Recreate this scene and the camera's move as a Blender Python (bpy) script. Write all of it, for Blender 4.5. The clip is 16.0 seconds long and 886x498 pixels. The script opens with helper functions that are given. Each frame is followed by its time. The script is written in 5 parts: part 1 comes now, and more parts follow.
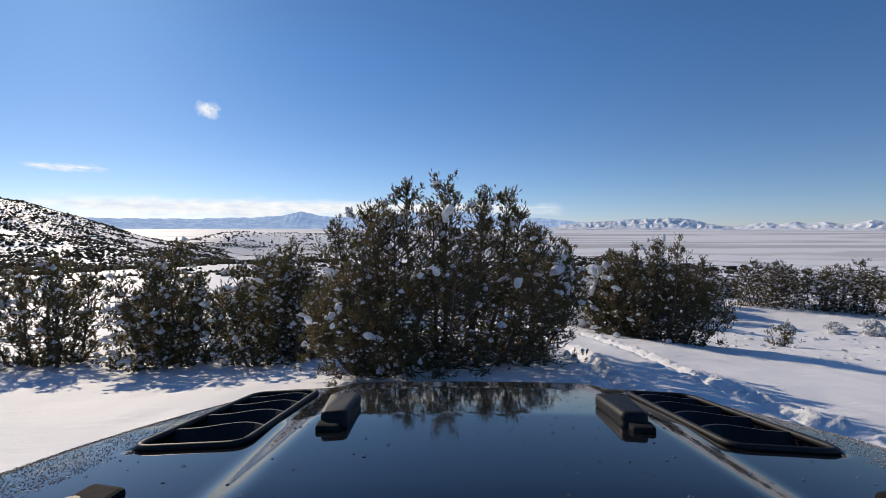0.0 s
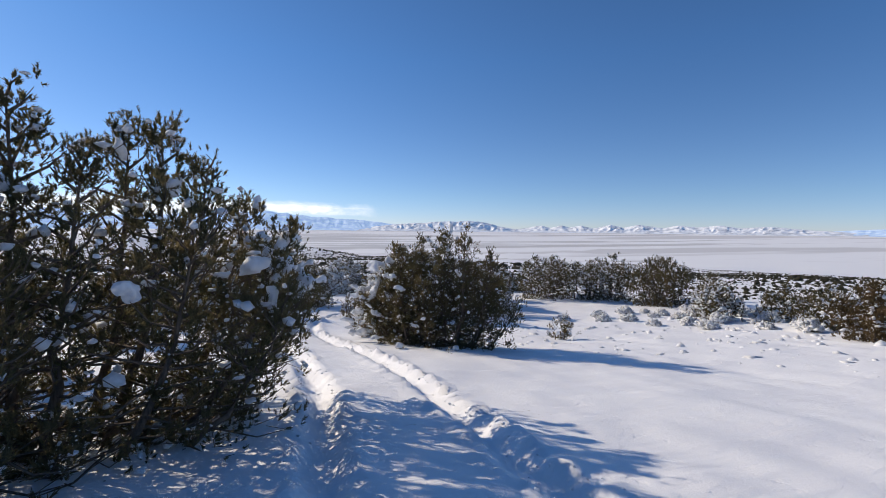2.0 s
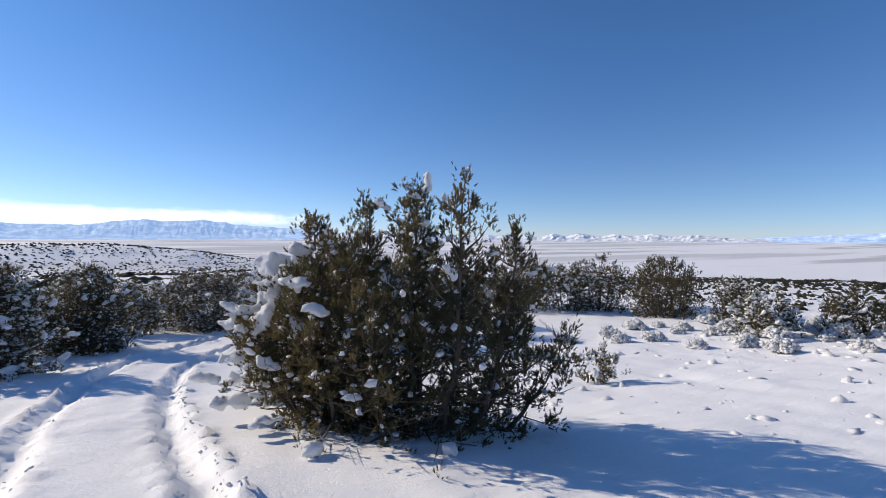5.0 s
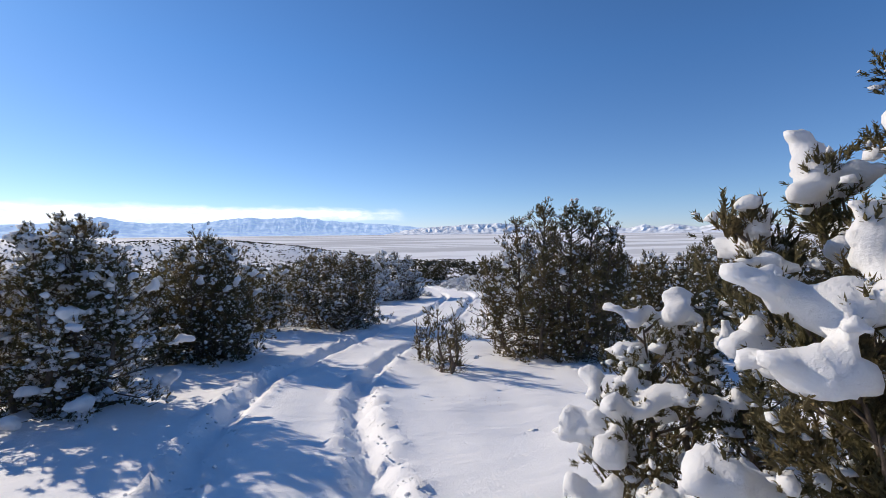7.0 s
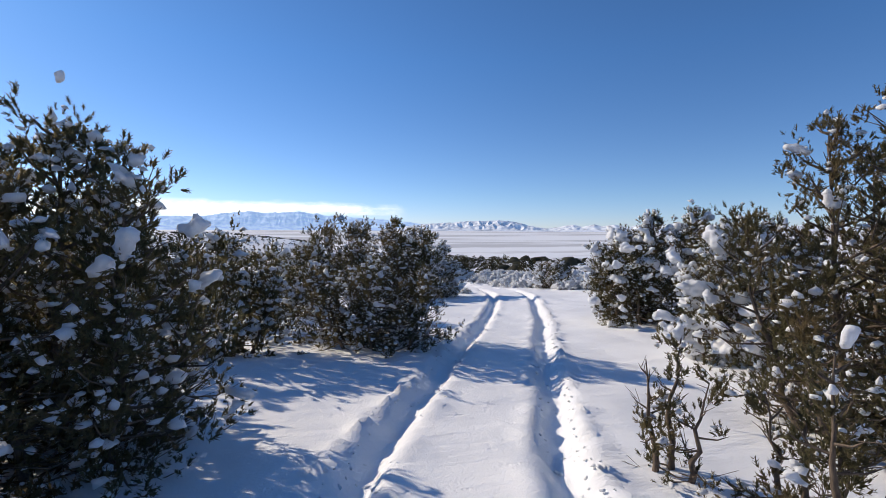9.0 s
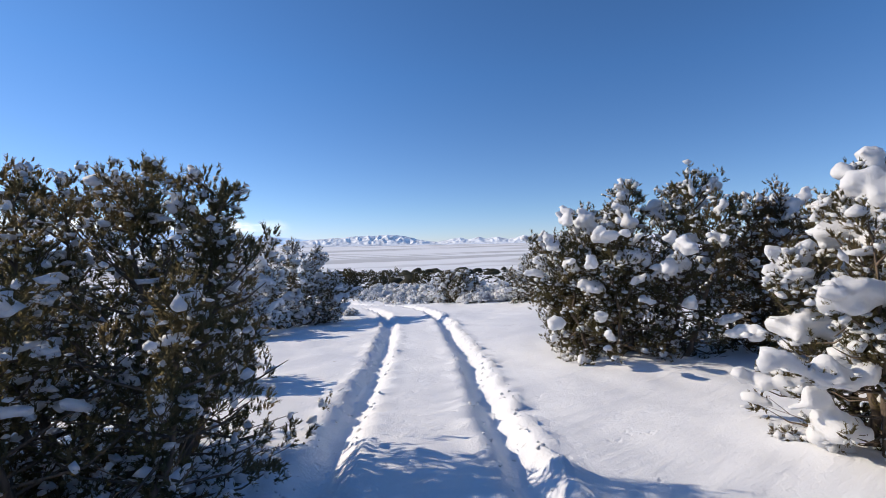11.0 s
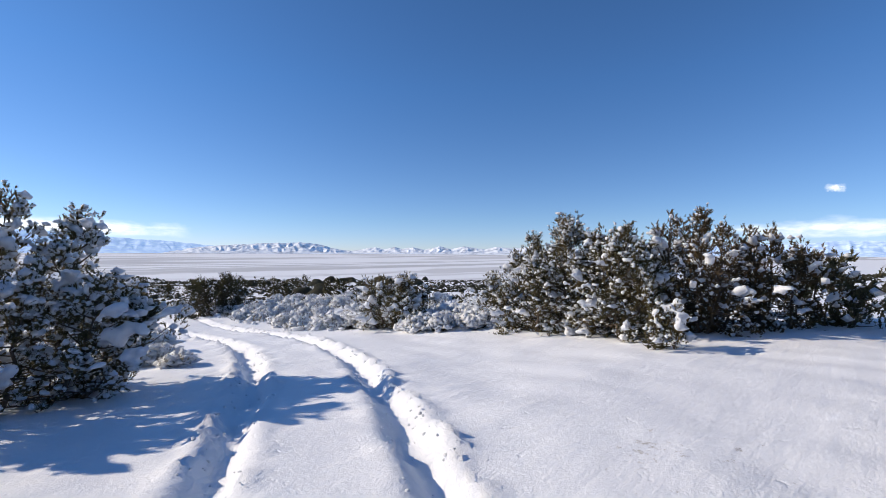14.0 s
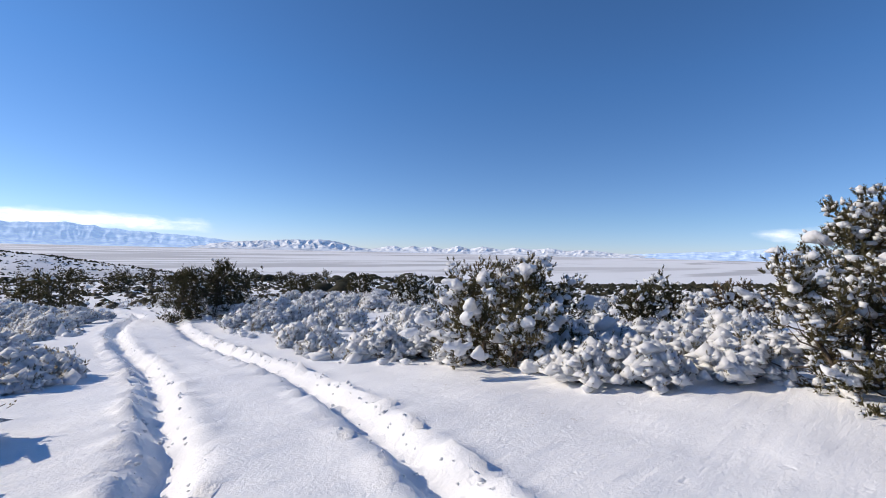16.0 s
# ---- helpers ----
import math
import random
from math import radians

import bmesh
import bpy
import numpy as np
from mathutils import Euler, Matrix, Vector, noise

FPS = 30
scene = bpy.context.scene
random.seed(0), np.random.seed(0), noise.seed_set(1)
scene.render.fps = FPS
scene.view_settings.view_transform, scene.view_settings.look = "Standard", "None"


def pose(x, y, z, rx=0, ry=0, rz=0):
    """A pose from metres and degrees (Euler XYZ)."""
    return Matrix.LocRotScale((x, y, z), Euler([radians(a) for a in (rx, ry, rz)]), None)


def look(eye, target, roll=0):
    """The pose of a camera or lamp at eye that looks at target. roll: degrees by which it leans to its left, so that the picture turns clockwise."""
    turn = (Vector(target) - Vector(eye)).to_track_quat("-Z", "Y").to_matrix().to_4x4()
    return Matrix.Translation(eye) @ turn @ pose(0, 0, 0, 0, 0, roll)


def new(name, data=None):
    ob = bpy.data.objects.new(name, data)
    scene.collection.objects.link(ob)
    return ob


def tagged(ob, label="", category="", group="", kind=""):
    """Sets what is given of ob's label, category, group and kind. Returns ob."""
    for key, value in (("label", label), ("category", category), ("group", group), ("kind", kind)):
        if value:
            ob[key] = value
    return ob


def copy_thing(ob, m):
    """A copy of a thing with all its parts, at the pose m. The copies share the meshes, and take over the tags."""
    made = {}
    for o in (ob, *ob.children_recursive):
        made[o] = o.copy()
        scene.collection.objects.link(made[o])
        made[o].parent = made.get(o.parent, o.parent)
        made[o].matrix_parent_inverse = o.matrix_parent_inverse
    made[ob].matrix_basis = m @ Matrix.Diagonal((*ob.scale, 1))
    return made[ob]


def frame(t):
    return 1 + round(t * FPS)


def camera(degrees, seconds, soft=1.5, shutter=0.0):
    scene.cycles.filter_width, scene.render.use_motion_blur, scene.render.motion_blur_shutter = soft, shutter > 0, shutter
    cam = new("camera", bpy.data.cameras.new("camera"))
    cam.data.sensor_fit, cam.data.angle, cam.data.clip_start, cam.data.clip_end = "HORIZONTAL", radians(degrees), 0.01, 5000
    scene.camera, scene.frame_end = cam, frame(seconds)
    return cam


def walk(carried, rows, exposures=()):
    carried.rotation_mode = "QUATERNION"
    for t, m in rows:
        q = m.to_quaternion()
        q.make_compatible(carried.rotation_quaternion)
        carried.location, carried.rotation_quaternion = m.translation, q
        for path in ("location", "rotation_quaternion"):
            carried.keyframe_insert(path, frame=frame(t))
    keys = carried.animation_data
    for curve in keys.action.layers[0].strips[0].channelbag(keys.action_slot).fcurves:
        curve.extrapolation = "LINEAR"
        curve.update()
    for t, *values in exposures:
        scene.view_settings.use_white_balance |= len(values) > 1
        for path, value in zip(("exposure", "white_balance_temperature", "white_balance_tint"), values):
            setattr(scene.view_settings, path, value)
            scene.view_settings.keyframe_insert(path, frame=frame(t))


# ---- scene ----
cam = camera(88.3, 16.0, 0.65)
PATH = [
    (0, (0.727, -0.301, 0.398), (0.713, 1.697, 0.302), 0.1),
    (0.5, (1.21, 0.735, 0.219), (1.398, 2.723, 0.117), 0.2),
    (1, (1.647, 1.589, 0.131), (2.042, 3.546, 0.025), 0.5),
    (1.5, (2.286, 2.286, 0.007), (2.875, 4.195, -0.076), 0.4),
    (2, (2.775, 3.035, -0.009), (3.547, 4.878, -0.095), 0.6),
    (2.5, (3.566, 3.948, -0.278), (4.483, 5.723, -0.354), 0.8),
    (3, (4.163, 4.998, -0.331), (5.191, 6.713, -0.386), 0.8),
    (5.5, (5.336, 11.402, -1.015), (6.268, 13.171, -1.056), -0.1),
    (6, (4.937, 13.11, -1.207), (5.763, 14.931, -1.259), -0.3),
    (6.5, (4.536, 14.846, -1.428), (5.264, 16.707, -1.488), -0.5),
    (7, (4.223, 16.686, -1.714), (4.879, 18.574, -1.786), -0.5),
    (7.5, (4.115, 18.55, -1.924), (4.72, 20.454, -2.011), -0.4),
    (8, (4.026, 20.439, -2.245), (4.605, 22.351, -2.34), -0.1),
    (8.2, (4.037, 21.247, -2.338), (4.62, 23.158, -2.433), 0.1),
    (10.3, (5.377, 26.96, -2.997), (6.295, 28.736, -3.048), -0.7),
    (10.5, (5.674, 27.481, -3.056), (6.644, 29.229, -3.099), -0.8),
    (11, (6.505, 28.794, -3.173), (7.591, 30.473, -3.2), -1.1),
    (11.5, (7.262, 30.127, -3.287), (8.437, 31.745, -3.297), -1.0),
    (12, (8.053, 31.443, -3.414), (9.309, 33.0, -3.415), -0.9),
    (12.5, (8.842, 32.794, -3.53), (10.155, 34.303, -3.52), -0.8),
    (13, (9.666, 34.127, -3.594), (11.011, 35.607, -3.587), -0.5),
    (13.5, (10.434, 35.507, -3.755), (11.8, 36.968, -3.743), -0.0),
    (14, (11.153, 36.838, -3.889), (12.529, 38.29, -3.873), 0.3),
    (14.5, (11.975, 38.338, -4.004), (13.351, 39.789, -3.989), 0.5),
    (15, (12.811, 40.05, -4.176), (14.178, 41.51, -4.158), 0.7),
    (15.5, (13.61, 41.829, -4.349), (14.957, 43.307, -4.332), 0.9),
    (16, (14.34, 43.619, -4.528), (15.657, 45.124, -4.515), 1.4),
]
walk(cam, [(t, look(eye, target, roll)) for t, eye, target, roll in PATH], [(0, -0.5, 6820, 10), (1.2, -0.32, 6770, 10), (5, -0.12, 6620, 10), (10.5, -0.08, 6570, 10), (12.5, 0.02, 6520, 10), (14, -0.07, 6500, 10), (16, -0.1, 6500, 10)])

# ---- light ----
SUN_BEARING, SUN_HEIGHT = -39.0, 26.0
world = bpy.data.worlds.new("winter_sky")
scene.world = world
world.use_nodes = True
sky = world.node_tree.nodes.new("ShaderNodeTexSky")
sky.sky_type = "NISHITA"
sky.sun_disc = False
sky.sun_elevation = radians(SUN_HEIGHT)
sky.sun_rotation = radians(SUN_BEARING)
sky.altitude = 1700
sky.air_density, sky.dust_density, sky.ozone_density = 0.75, 0.35, 3.2
backing = world.node_tree.nodes["Background"]
backing.inputs["Strength"].default_value = 0.135
tint = world.node_tree.nodes.new("ShaderNodeMix")
tint.data_type, tint.blend_type = "RGBA", "MULTIPLY"
tint.inputs["Factor"].default_value = 1.0
way_up = world.node_tree.nodes.new("ShaderNodeTexCoord")
part_z = world.node_tree.nodes.new("ShaderNodeSeparateXYZ")
deepen = world.node_tree.nodes.new("ShaderNodeValToRGB")
deepen.color_ramp.elements[0].position, deepen.color_ramp.elements[0].color = 0.0, (0.86, 0.845, 1.0, 1)
deepen.color_ramp.elements[1].position, deepen.color_ramp.elements[1].color = 0.34, (0.66, 1.0, 1.24, 1)
middle = deepen.color_ramp.elements.new(0.07)
middle.color = (0.82, 0.9, 1.0, 1)
world.node_tree.links.new(way_up.outputs["Generated"], part_z.inputs[0])
world.node_tree.links.new(part_z.outputs["Z"], deepen.inputs["Fac"])
world.node_tree.links.new(deepen.outputs["Color"], tint.inputs["B"])
world.node_tree.links.new(sky.outputs["Color"], tint.inputs["A"])
world.node_tree.links.new(tint.outputs["Result"], backing.inputs["Color"])
sun_data = bpy.data.lights.new("sun", "SUN")
sun_data.energy, sun_data.angle, sun_data.color = 4.8, radians(0.6), (1.0, 0.87, 0.7)
sun = new("sun", sun_data)
sb, se = radians(SUN_BEARING), radians(SUN_HEIGHT)
SUN_WAY = Vector((math.sin(sb) * math.cos(se), math.cos(sb) * math.cos(se), math.sin(se)))
sun.matrix_world = look(SUN_WAY * 60, (0, 0, 0))


# ---- materials ----
def material(name, rough=0.6, metal=0.0):
    m = bpy.data.materials.new(name)
    m.use_nodes = True
    nt = m.node_tree
    b = nt.nodes["Principled BSDF"]
    b.inputs["Roughness"].default_value = rough
    b.inputs["Metallic"].default_value = metal
    return m, nt, b


def noise_node(nt, scale, detail=4.0, rough=0.55, vector=None):
    n = nt.nodes.new("ShaderNodeTexNoise")
    n.inputs["Scale"].default_value, n.inputs["Detail"].default_value, n.inputs["Roughness"].default_value = scale, detail, rough
    if vector is not None:
        nt.links.new(vector, n.inputs["Vector"])
    return n


def ramp(nt, fac, stops):
    r = nt.nodes.new("ShaderNodeValToRGB")
    while len(r.color_ramp.elements) < len(stops):
        r.color_ramp.elements.new(0.5)
    for e, (p, c) in zip(r.color_ramp.elements, stops):
        e.position, e.color = p, (*c, 1)
    nt.links.new(fac, r.inputs["Fac"])
    return r


def mixed(nt, fac, a, b, kind="MIX"):
    n = nt.nodes.new("ShaderNodeMix")
    n.data_type, n.blend_type = "RGBA", kind
    for sock, v in ((n.inputs["Factor"], fac), (n.inputs["A"], a), (n.inputs["B"], b)):
        if isinstance(v, (int, float)):
            sock.default_value = v
        elif isinstance(v, tuple):
            sock.default_value = (*v, 1)
        else:
            nt.links.new(v, sock)
    return n.outputs["Result"]


def maths(nt, op, a, b=None):
    n = nt.nodes.new("ShaderNodeMath")
    n.operation = op
    for sock, v in zip(n.inputs, (a, b)):
        if v is None:
            continue
        if isinstance(v, (int, float)):
            sock.default_value = v
        else:
            nt.links.new(v, sock)
    return n.outputs[0]


def where(nt):
    return nt.nodes.new("ShaderNodeNewGeometry").outputs["Position"]


def bump(nt, bsdf, heights, strength=0.4, distance=0.02):
    n = nt.nodes.new("ShaderNodeBump")
    n.inputs["Strength"].default_value, n.inputs["Distance"].default_value = strength, distance
    nt.links.new(heights, n.inputs["Height"])
    nt.links.new(n.outputs["Normal"], bsdf.inputs["Normal"])


def snow_material(name, tint=(0.9, 0.91, 0.93), grain=60.0, depth=0.015):
    m, nt, b = material(name, 0.62)
    p = where(nt)
    big, fine = noise_node(nt, 1.4, 5, 0.6, p), noise_node(nt, grain, 4, 0.7, p)
    col = ramp(nt, big.outputs["Fac"], [(0.3, tuple(c * 0.95 for c in tint)), (0.7, tint)])
    nt.links.new(col.outputs["Color"], b.inputs["Base Color"])
    h = maths(nt, "ADD", maths(nt, "MULTIPLY", big.outputs["Fac"], 1.5), fine.outputs["Fac"])
    bump(nt, b, h, 0.55, depth)
    b.inputs["Specular IOR Level"].default_value = 0.25
    thin = nt.nodes.new("ShaderNodeBsdfTranslucent")
    nt.links.new(col.outputs["Color"], thin.inputs["Color"])
    mx = nt.nodes.new("ShaderNodeMixShader")
    mx.inputs[0].default_value = 0.3
    nt.links.new(b.outputs[0], mx.inputs[1])
    nt.links.new(thin.outputs[0], mx.inputs[2])
    nt.links.new(mx.outputs[0], nt.nodes["Material Output"].inputs["Surface"])
    return m


SNOW = snow_material("tree_snow", (0.9, 0.91, 0.93), 45.0, 0.02)


def ground_material():
    m, nt, b = material("snow_ground", 0.65)
    p = where(nt)
    sep = nt.nodes.new("ShaderNodeSeparateXYZ")
    nt.links.new(p, sep.inputs[0])
    # snow
    big, fine, crust = noise_node(nt, 0.6, 6, 0.6, p), noise_node(nt, 38.0, 4, 0.7, p), noise_node(nt, 2.4, 6, 0.65, p)
    near = ramp(nt, big.outputs["Fac"], [(0.3, (0.84, 0.85, 0.88)), (0.7, (0.91, 0.92, 0.935))])
    # twigs and dry grass tips that stick out of the snow
    speck = noise_node(nt, 7.0, 6, 0.75, p)
    patch = noise_node(nt, 0.35, 3, 0.6, p)
    tips = ramp(nt, maths(nt, "MULTIPLY", speck.outputs["Fac"], patch.outputs["Fac"]), [(0.40, (0, 0, 0)), (0.44, (1, 1, 1))])
    near_c = mixed(nt, maths(nt, "MULTIPLY", tips.outputs["Color"], 0.55), near.outputs["Color"], (0.33, 0.27, 0.2))
    # distance from the middle of the place
    d = nt.nodes.new("ShaderNodeVectorMath")
    d.operation = "DISTANCE"
    d.inputs[1].default_value = (10, 30, -5)
    nt.links.new(p, d.inputs[0])
    dist = d.outputs["Value"]
    # the valley floor: long streaks of bare flats and of snow
    mp = nt.nodes.new("ShaderNodeMapping")
    mp.inputs["Rotation"].default_value = (0, 0, radians(-22))
    mp.inputs["Scale"].default_value = (0.00035, 0.0021, 0.0)
    nt.links.new(p, mp.inputs["Vector"])
    streak = noise_node(nt, 1.0, 5, 0.5, mp.outputs[0])
    flats = ramp(nt, streak.outputs["Fac"], [(0.38, (0.7, 0.695, 0.69)), (0.42, (0.92, 0.925, 0.93)), (0.53, (0.93, 0.935, 0.94)), (0.56, (0.64, 0.635, 0.63)), (0.61, (0.6, 0.595, 0.59)), (0.64, (0.92, 0.925, 0.93))])
    out = maths(nt, "MULTIPLY", maths(nt, "SUBTRACT", dist, 420), 1 / 250)
    n_out = nt.nodes.new("ShaderNodeClamp")
    nt.links.new(out, n_out.inputs[0])
    col = mixed(nt, n_out.outputs[0], near_c, flats.outputs["Color"])
    nt.links.new(col, b.inputs["Base Color"])
    # wind ripples, sparse dents where lumps fell, and grain
    rp = nt.nodes.new("ShaderNodeMapping")
    rp.inputs["Rotation"].default_value = (0, 0, radians(-25))
    rp.inputs["Scale"].default_value = (0.7, 4.5, 1.0)
    nt.links.new(p, rp.inputs["Vector"])
    ripple = noise_node(nt, 1.0, 4, 0.55, rp.outputs[0])
    dent = ramp(nt, noise_node(nt, 4.2, 3, 0.6, p).outputs["Fac"], [(0.64, (1, 1, 1)), (0.74, (0, 0, 0))])
    h = maths(nt, "ADD", maths(nt, "MULTIPLY", crust.outputs["Fac"], 1.1), maths(nt, "MULTIPLY", fine.outputs["Fac"], 0.4))
    h = maths(nt, "ADD", h, maths(nt, "ADD", maths(nt, "MULTIPLY", ripple.outputs["Fac"], 1.3), maths(nt, "MULTIPLY", dent.outputs["Color"], 0.4)))
    bump(nt, b, h, 0.55, 0.035)
    b.inputs["Specular IOR Level"].default_value = 0.2
    return m


def foliage_material(name, dark, light, brown, share=0.5):
    m, nt, b = material(name, 0.75)
    p = where(nt)
    a, c = noise_node(nt, 1.6, 3, 0.6, p), noise_node(nt, 14.0, 3, 0.6, p)
    isle = nt.nodes.new("ShaderNodeNewGeometry").outputs["Random Per Island"]
    green = mixed(nt, isle, dark, light)
    r = ramp(nt, a.outputs["Fac"], [(0.45, (0, 0, 0)), (0.72, (1, 1, 1))])
    col = mixed(nt, maths(nt, "MULTIPLY", r.outputs["Color"], share), green, brown)
    col = mixed(nt, 0.35, col, ramp(nt, c.outputs["Fac"], [(0.3, (0.45, 0.45, 0.45)), (0.7, (1, 1, 1))]).outputs["Color"], "MULTIPLY")
    scale_leaf = noise_node(nt, 75.0, 2, 0.6, p)
    col = mixed(nt, 0.4, col, ramp(nt, scale_leaf.outputs["Fac"], [(0.36, (0.5, 0.5, 0.5)), (0.62, (1, 1, 1))]).outputs["Color"], "MULTIPLY")
    nt.links.new(col, b.inputs["Base Color"])
    bump(nt, b, scale_leaf.outputs["Fac"], 0.9, 0.02)
    b.inputs["Specular IOR Level"].default_value = 0.2
    thin = nt.nodes.new("ShaderNodeBsdfTranslucent")
    nt.links.new(col, thin.inputs["Color"])
    mx = nt.nodes.new("ShaderNodeMixShader")
    mx.inputs[0].default_value = 0.6
    nt.links.new(b.outputs[0], mx.inputs[1])
    nt.links.new(thin.outputs[0], mx.inputs[2])
    nt.links.new(mx.outputs[0], nt.nodes["Material Output"].inputs["Surface"])
    return m


JUNIPER = foliage_material("juniper_green", (0.115, 0.108, 0.057), (0.265, 0.23, 0.12), (0.36, 0.25, 0.135), 0.62)
JUNIPER_BROWN = foliage_material("juniper_bronze", (0.12, 0.092, 0.05), (0.25, 0.185, 0.097), (0.34, 0.215, 0.11), 0.85)
JUNIPER_DARK = foliage_material("juniper_dark", (0.06, 0.062, 0.036), (0.15, 0.14, 0.075), (0.19, 0.14, 0.08), 0.4)
SAGE = foliage_material("sage_grey", (0.16, 0.15, 0.12), (0.3, 0.28, 0.22), (0.28, 0.21, 0.13), 0.5)


def bark_material():
    m, nt, b = material("juniper_bark", 0.9)
    mp = nt.nodes.new("ShaderNodeMapping")
    mp.inputs["Scale"].default_value = (30, 30, 5)
    nt.links.new(where(nt), mp.inputs["Vector"])
    n = noise_node(nt, 1.0, 6, 0.7, mp.outputs[0])
    c = ramp(nt, n.outputs["Fac"], [(0.3, (0.05, 0.035, 0.025)), (0.7, (0.2, 0.15, 0.11))])
    nt.links.new(c.outputs["Color"], b.inputs["Base Color"])
    bump(nt, b, n.outputs["Fac"], 0.8, 0.01)
    return m


BARK = bark_material()


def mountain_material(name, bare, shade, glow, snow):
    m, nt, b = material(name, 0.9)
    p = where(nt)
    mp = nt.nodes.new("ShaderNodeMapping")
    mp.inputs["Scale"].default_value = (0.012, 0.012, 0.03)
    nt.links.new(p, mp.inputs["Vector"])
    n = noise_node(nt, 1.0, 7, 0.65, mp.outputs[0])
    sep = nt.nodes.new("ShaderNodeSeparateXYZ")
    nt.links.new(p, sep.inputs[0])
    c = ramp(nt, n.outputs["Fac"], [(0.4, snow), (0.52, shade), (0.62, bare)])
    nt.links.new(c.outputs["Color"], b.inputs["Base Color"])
    # aerial haze put in as a blue emission over the slopes
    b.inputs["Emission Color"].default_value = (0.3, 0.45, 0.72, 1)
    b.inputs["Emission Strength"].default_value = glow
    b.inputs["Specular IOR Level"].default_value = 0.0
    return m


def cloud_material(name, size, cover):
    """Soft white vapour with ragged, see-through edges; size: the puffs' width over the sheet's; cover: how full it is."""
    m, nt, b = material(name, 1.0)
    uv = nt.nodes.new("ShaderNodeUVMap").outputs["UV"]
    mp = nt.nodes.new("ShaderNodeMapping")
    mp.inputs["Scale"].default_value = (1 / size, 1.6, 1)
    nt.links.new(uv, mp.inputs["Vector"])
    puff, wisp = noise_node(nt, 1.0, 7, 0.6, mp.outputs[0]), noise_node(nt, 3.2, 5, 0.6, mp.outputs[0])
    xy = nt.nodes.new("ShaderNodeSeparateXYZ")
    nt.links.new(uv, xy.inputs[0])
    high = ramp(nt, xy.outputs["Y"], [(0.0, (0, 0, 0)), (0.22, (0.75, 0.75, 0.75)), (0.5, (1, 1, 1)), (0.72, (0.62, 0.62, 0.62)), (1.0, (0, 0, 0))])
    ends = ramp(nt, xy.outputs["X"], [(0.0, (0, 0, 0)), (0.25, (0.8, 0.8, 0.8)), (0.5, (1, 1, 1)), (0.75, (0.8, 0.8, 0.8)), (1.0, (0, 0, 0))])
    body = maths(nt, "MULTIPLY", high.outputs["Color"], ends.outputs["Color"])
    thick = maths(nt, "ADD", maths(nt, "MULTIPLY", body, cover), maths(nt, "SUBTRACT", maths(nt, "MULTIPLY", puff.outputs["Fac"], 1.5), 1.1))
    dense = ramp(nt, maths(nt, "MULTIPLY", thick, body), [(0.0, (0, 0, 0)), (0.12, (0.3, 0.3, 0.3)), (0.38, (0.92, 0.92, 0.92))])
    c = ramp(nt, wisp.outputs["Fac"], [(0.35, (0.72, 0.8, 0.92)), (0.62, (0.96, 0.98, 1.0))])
    # emission stands in for sunlight on the vapour
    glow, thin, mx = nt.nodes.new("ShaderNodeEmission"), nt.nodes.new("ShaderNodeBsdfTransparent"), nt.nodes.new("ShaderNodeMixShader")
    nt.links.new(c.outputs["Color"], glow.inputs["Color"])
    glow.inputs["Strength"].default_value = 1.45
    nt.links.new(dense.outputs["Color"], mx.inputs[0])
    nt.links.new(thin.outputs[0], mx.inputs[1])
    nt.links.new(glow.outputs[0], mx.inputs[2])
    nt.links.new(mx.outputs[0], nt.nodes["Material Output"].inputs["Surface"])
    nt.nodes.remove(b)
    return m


# ---- meshes from arrays ----
def mesh_object(name, verts, faces, mat, parent=None, smooth=False, label=""):
    """verts (n, 3); faces: one (m, 3 or 4) array, or a list of them."""
    me = bpy.data.meshes.new(name)
    blocks = faces if isinstance(faces, list) else [faces]
    verts = np.asarray(verts, np.float32)
    loops = np.concatenate([f.ravel() for f in blocks]).astype(np.int32)
    sizes = np.concatenate([np.full(len(f), f.shape[1], np.int32) for f in blocks])
    me.vertices.add(len(verts))
    me.vertices.foreach_set("co", verts.ravel())
    me.loops.add(len(loops))
    me.loops.foreach_set("vertex_index", loops)
    me.polygons.add(len(sizes))
    me.polygons.foreach_set("loop_start", np.concatenate([[0], np.cumsum(sizes)[:-1]]).astype(np.int32))
    if smooth:
        me.polygons.foreach_set("use_smooth", np.ones(len(sizes), bool))
    me.update(calc_edges=True)
    me.materials.append(mat)
    ob = new(name, me)
    if parent is not None:
        ob.parent = parent
    if label:
        tagged(ob, label)
    return ob


def part(name, bm, mat, parent, label="", smooth=False):
    me = bpy.data.meshes.new(name)
    bmesh.ops.recalc_face_normals(bm, faces=bm.faces)
    for f in bm.faces:
        f.smooth = smooth
    bm.to_mesh(me)
    bm.free()
    me.materials.append(mat)
    ob = new(name, me)
    if parent is not None:
        ob.parent = parent
    if label:
        tagged(ob, label)
    return ob


def empty(name, m):
    ob = new(name)
    ob.matrix_world = m
    ob.empty_display_size = 0.2
    return ob


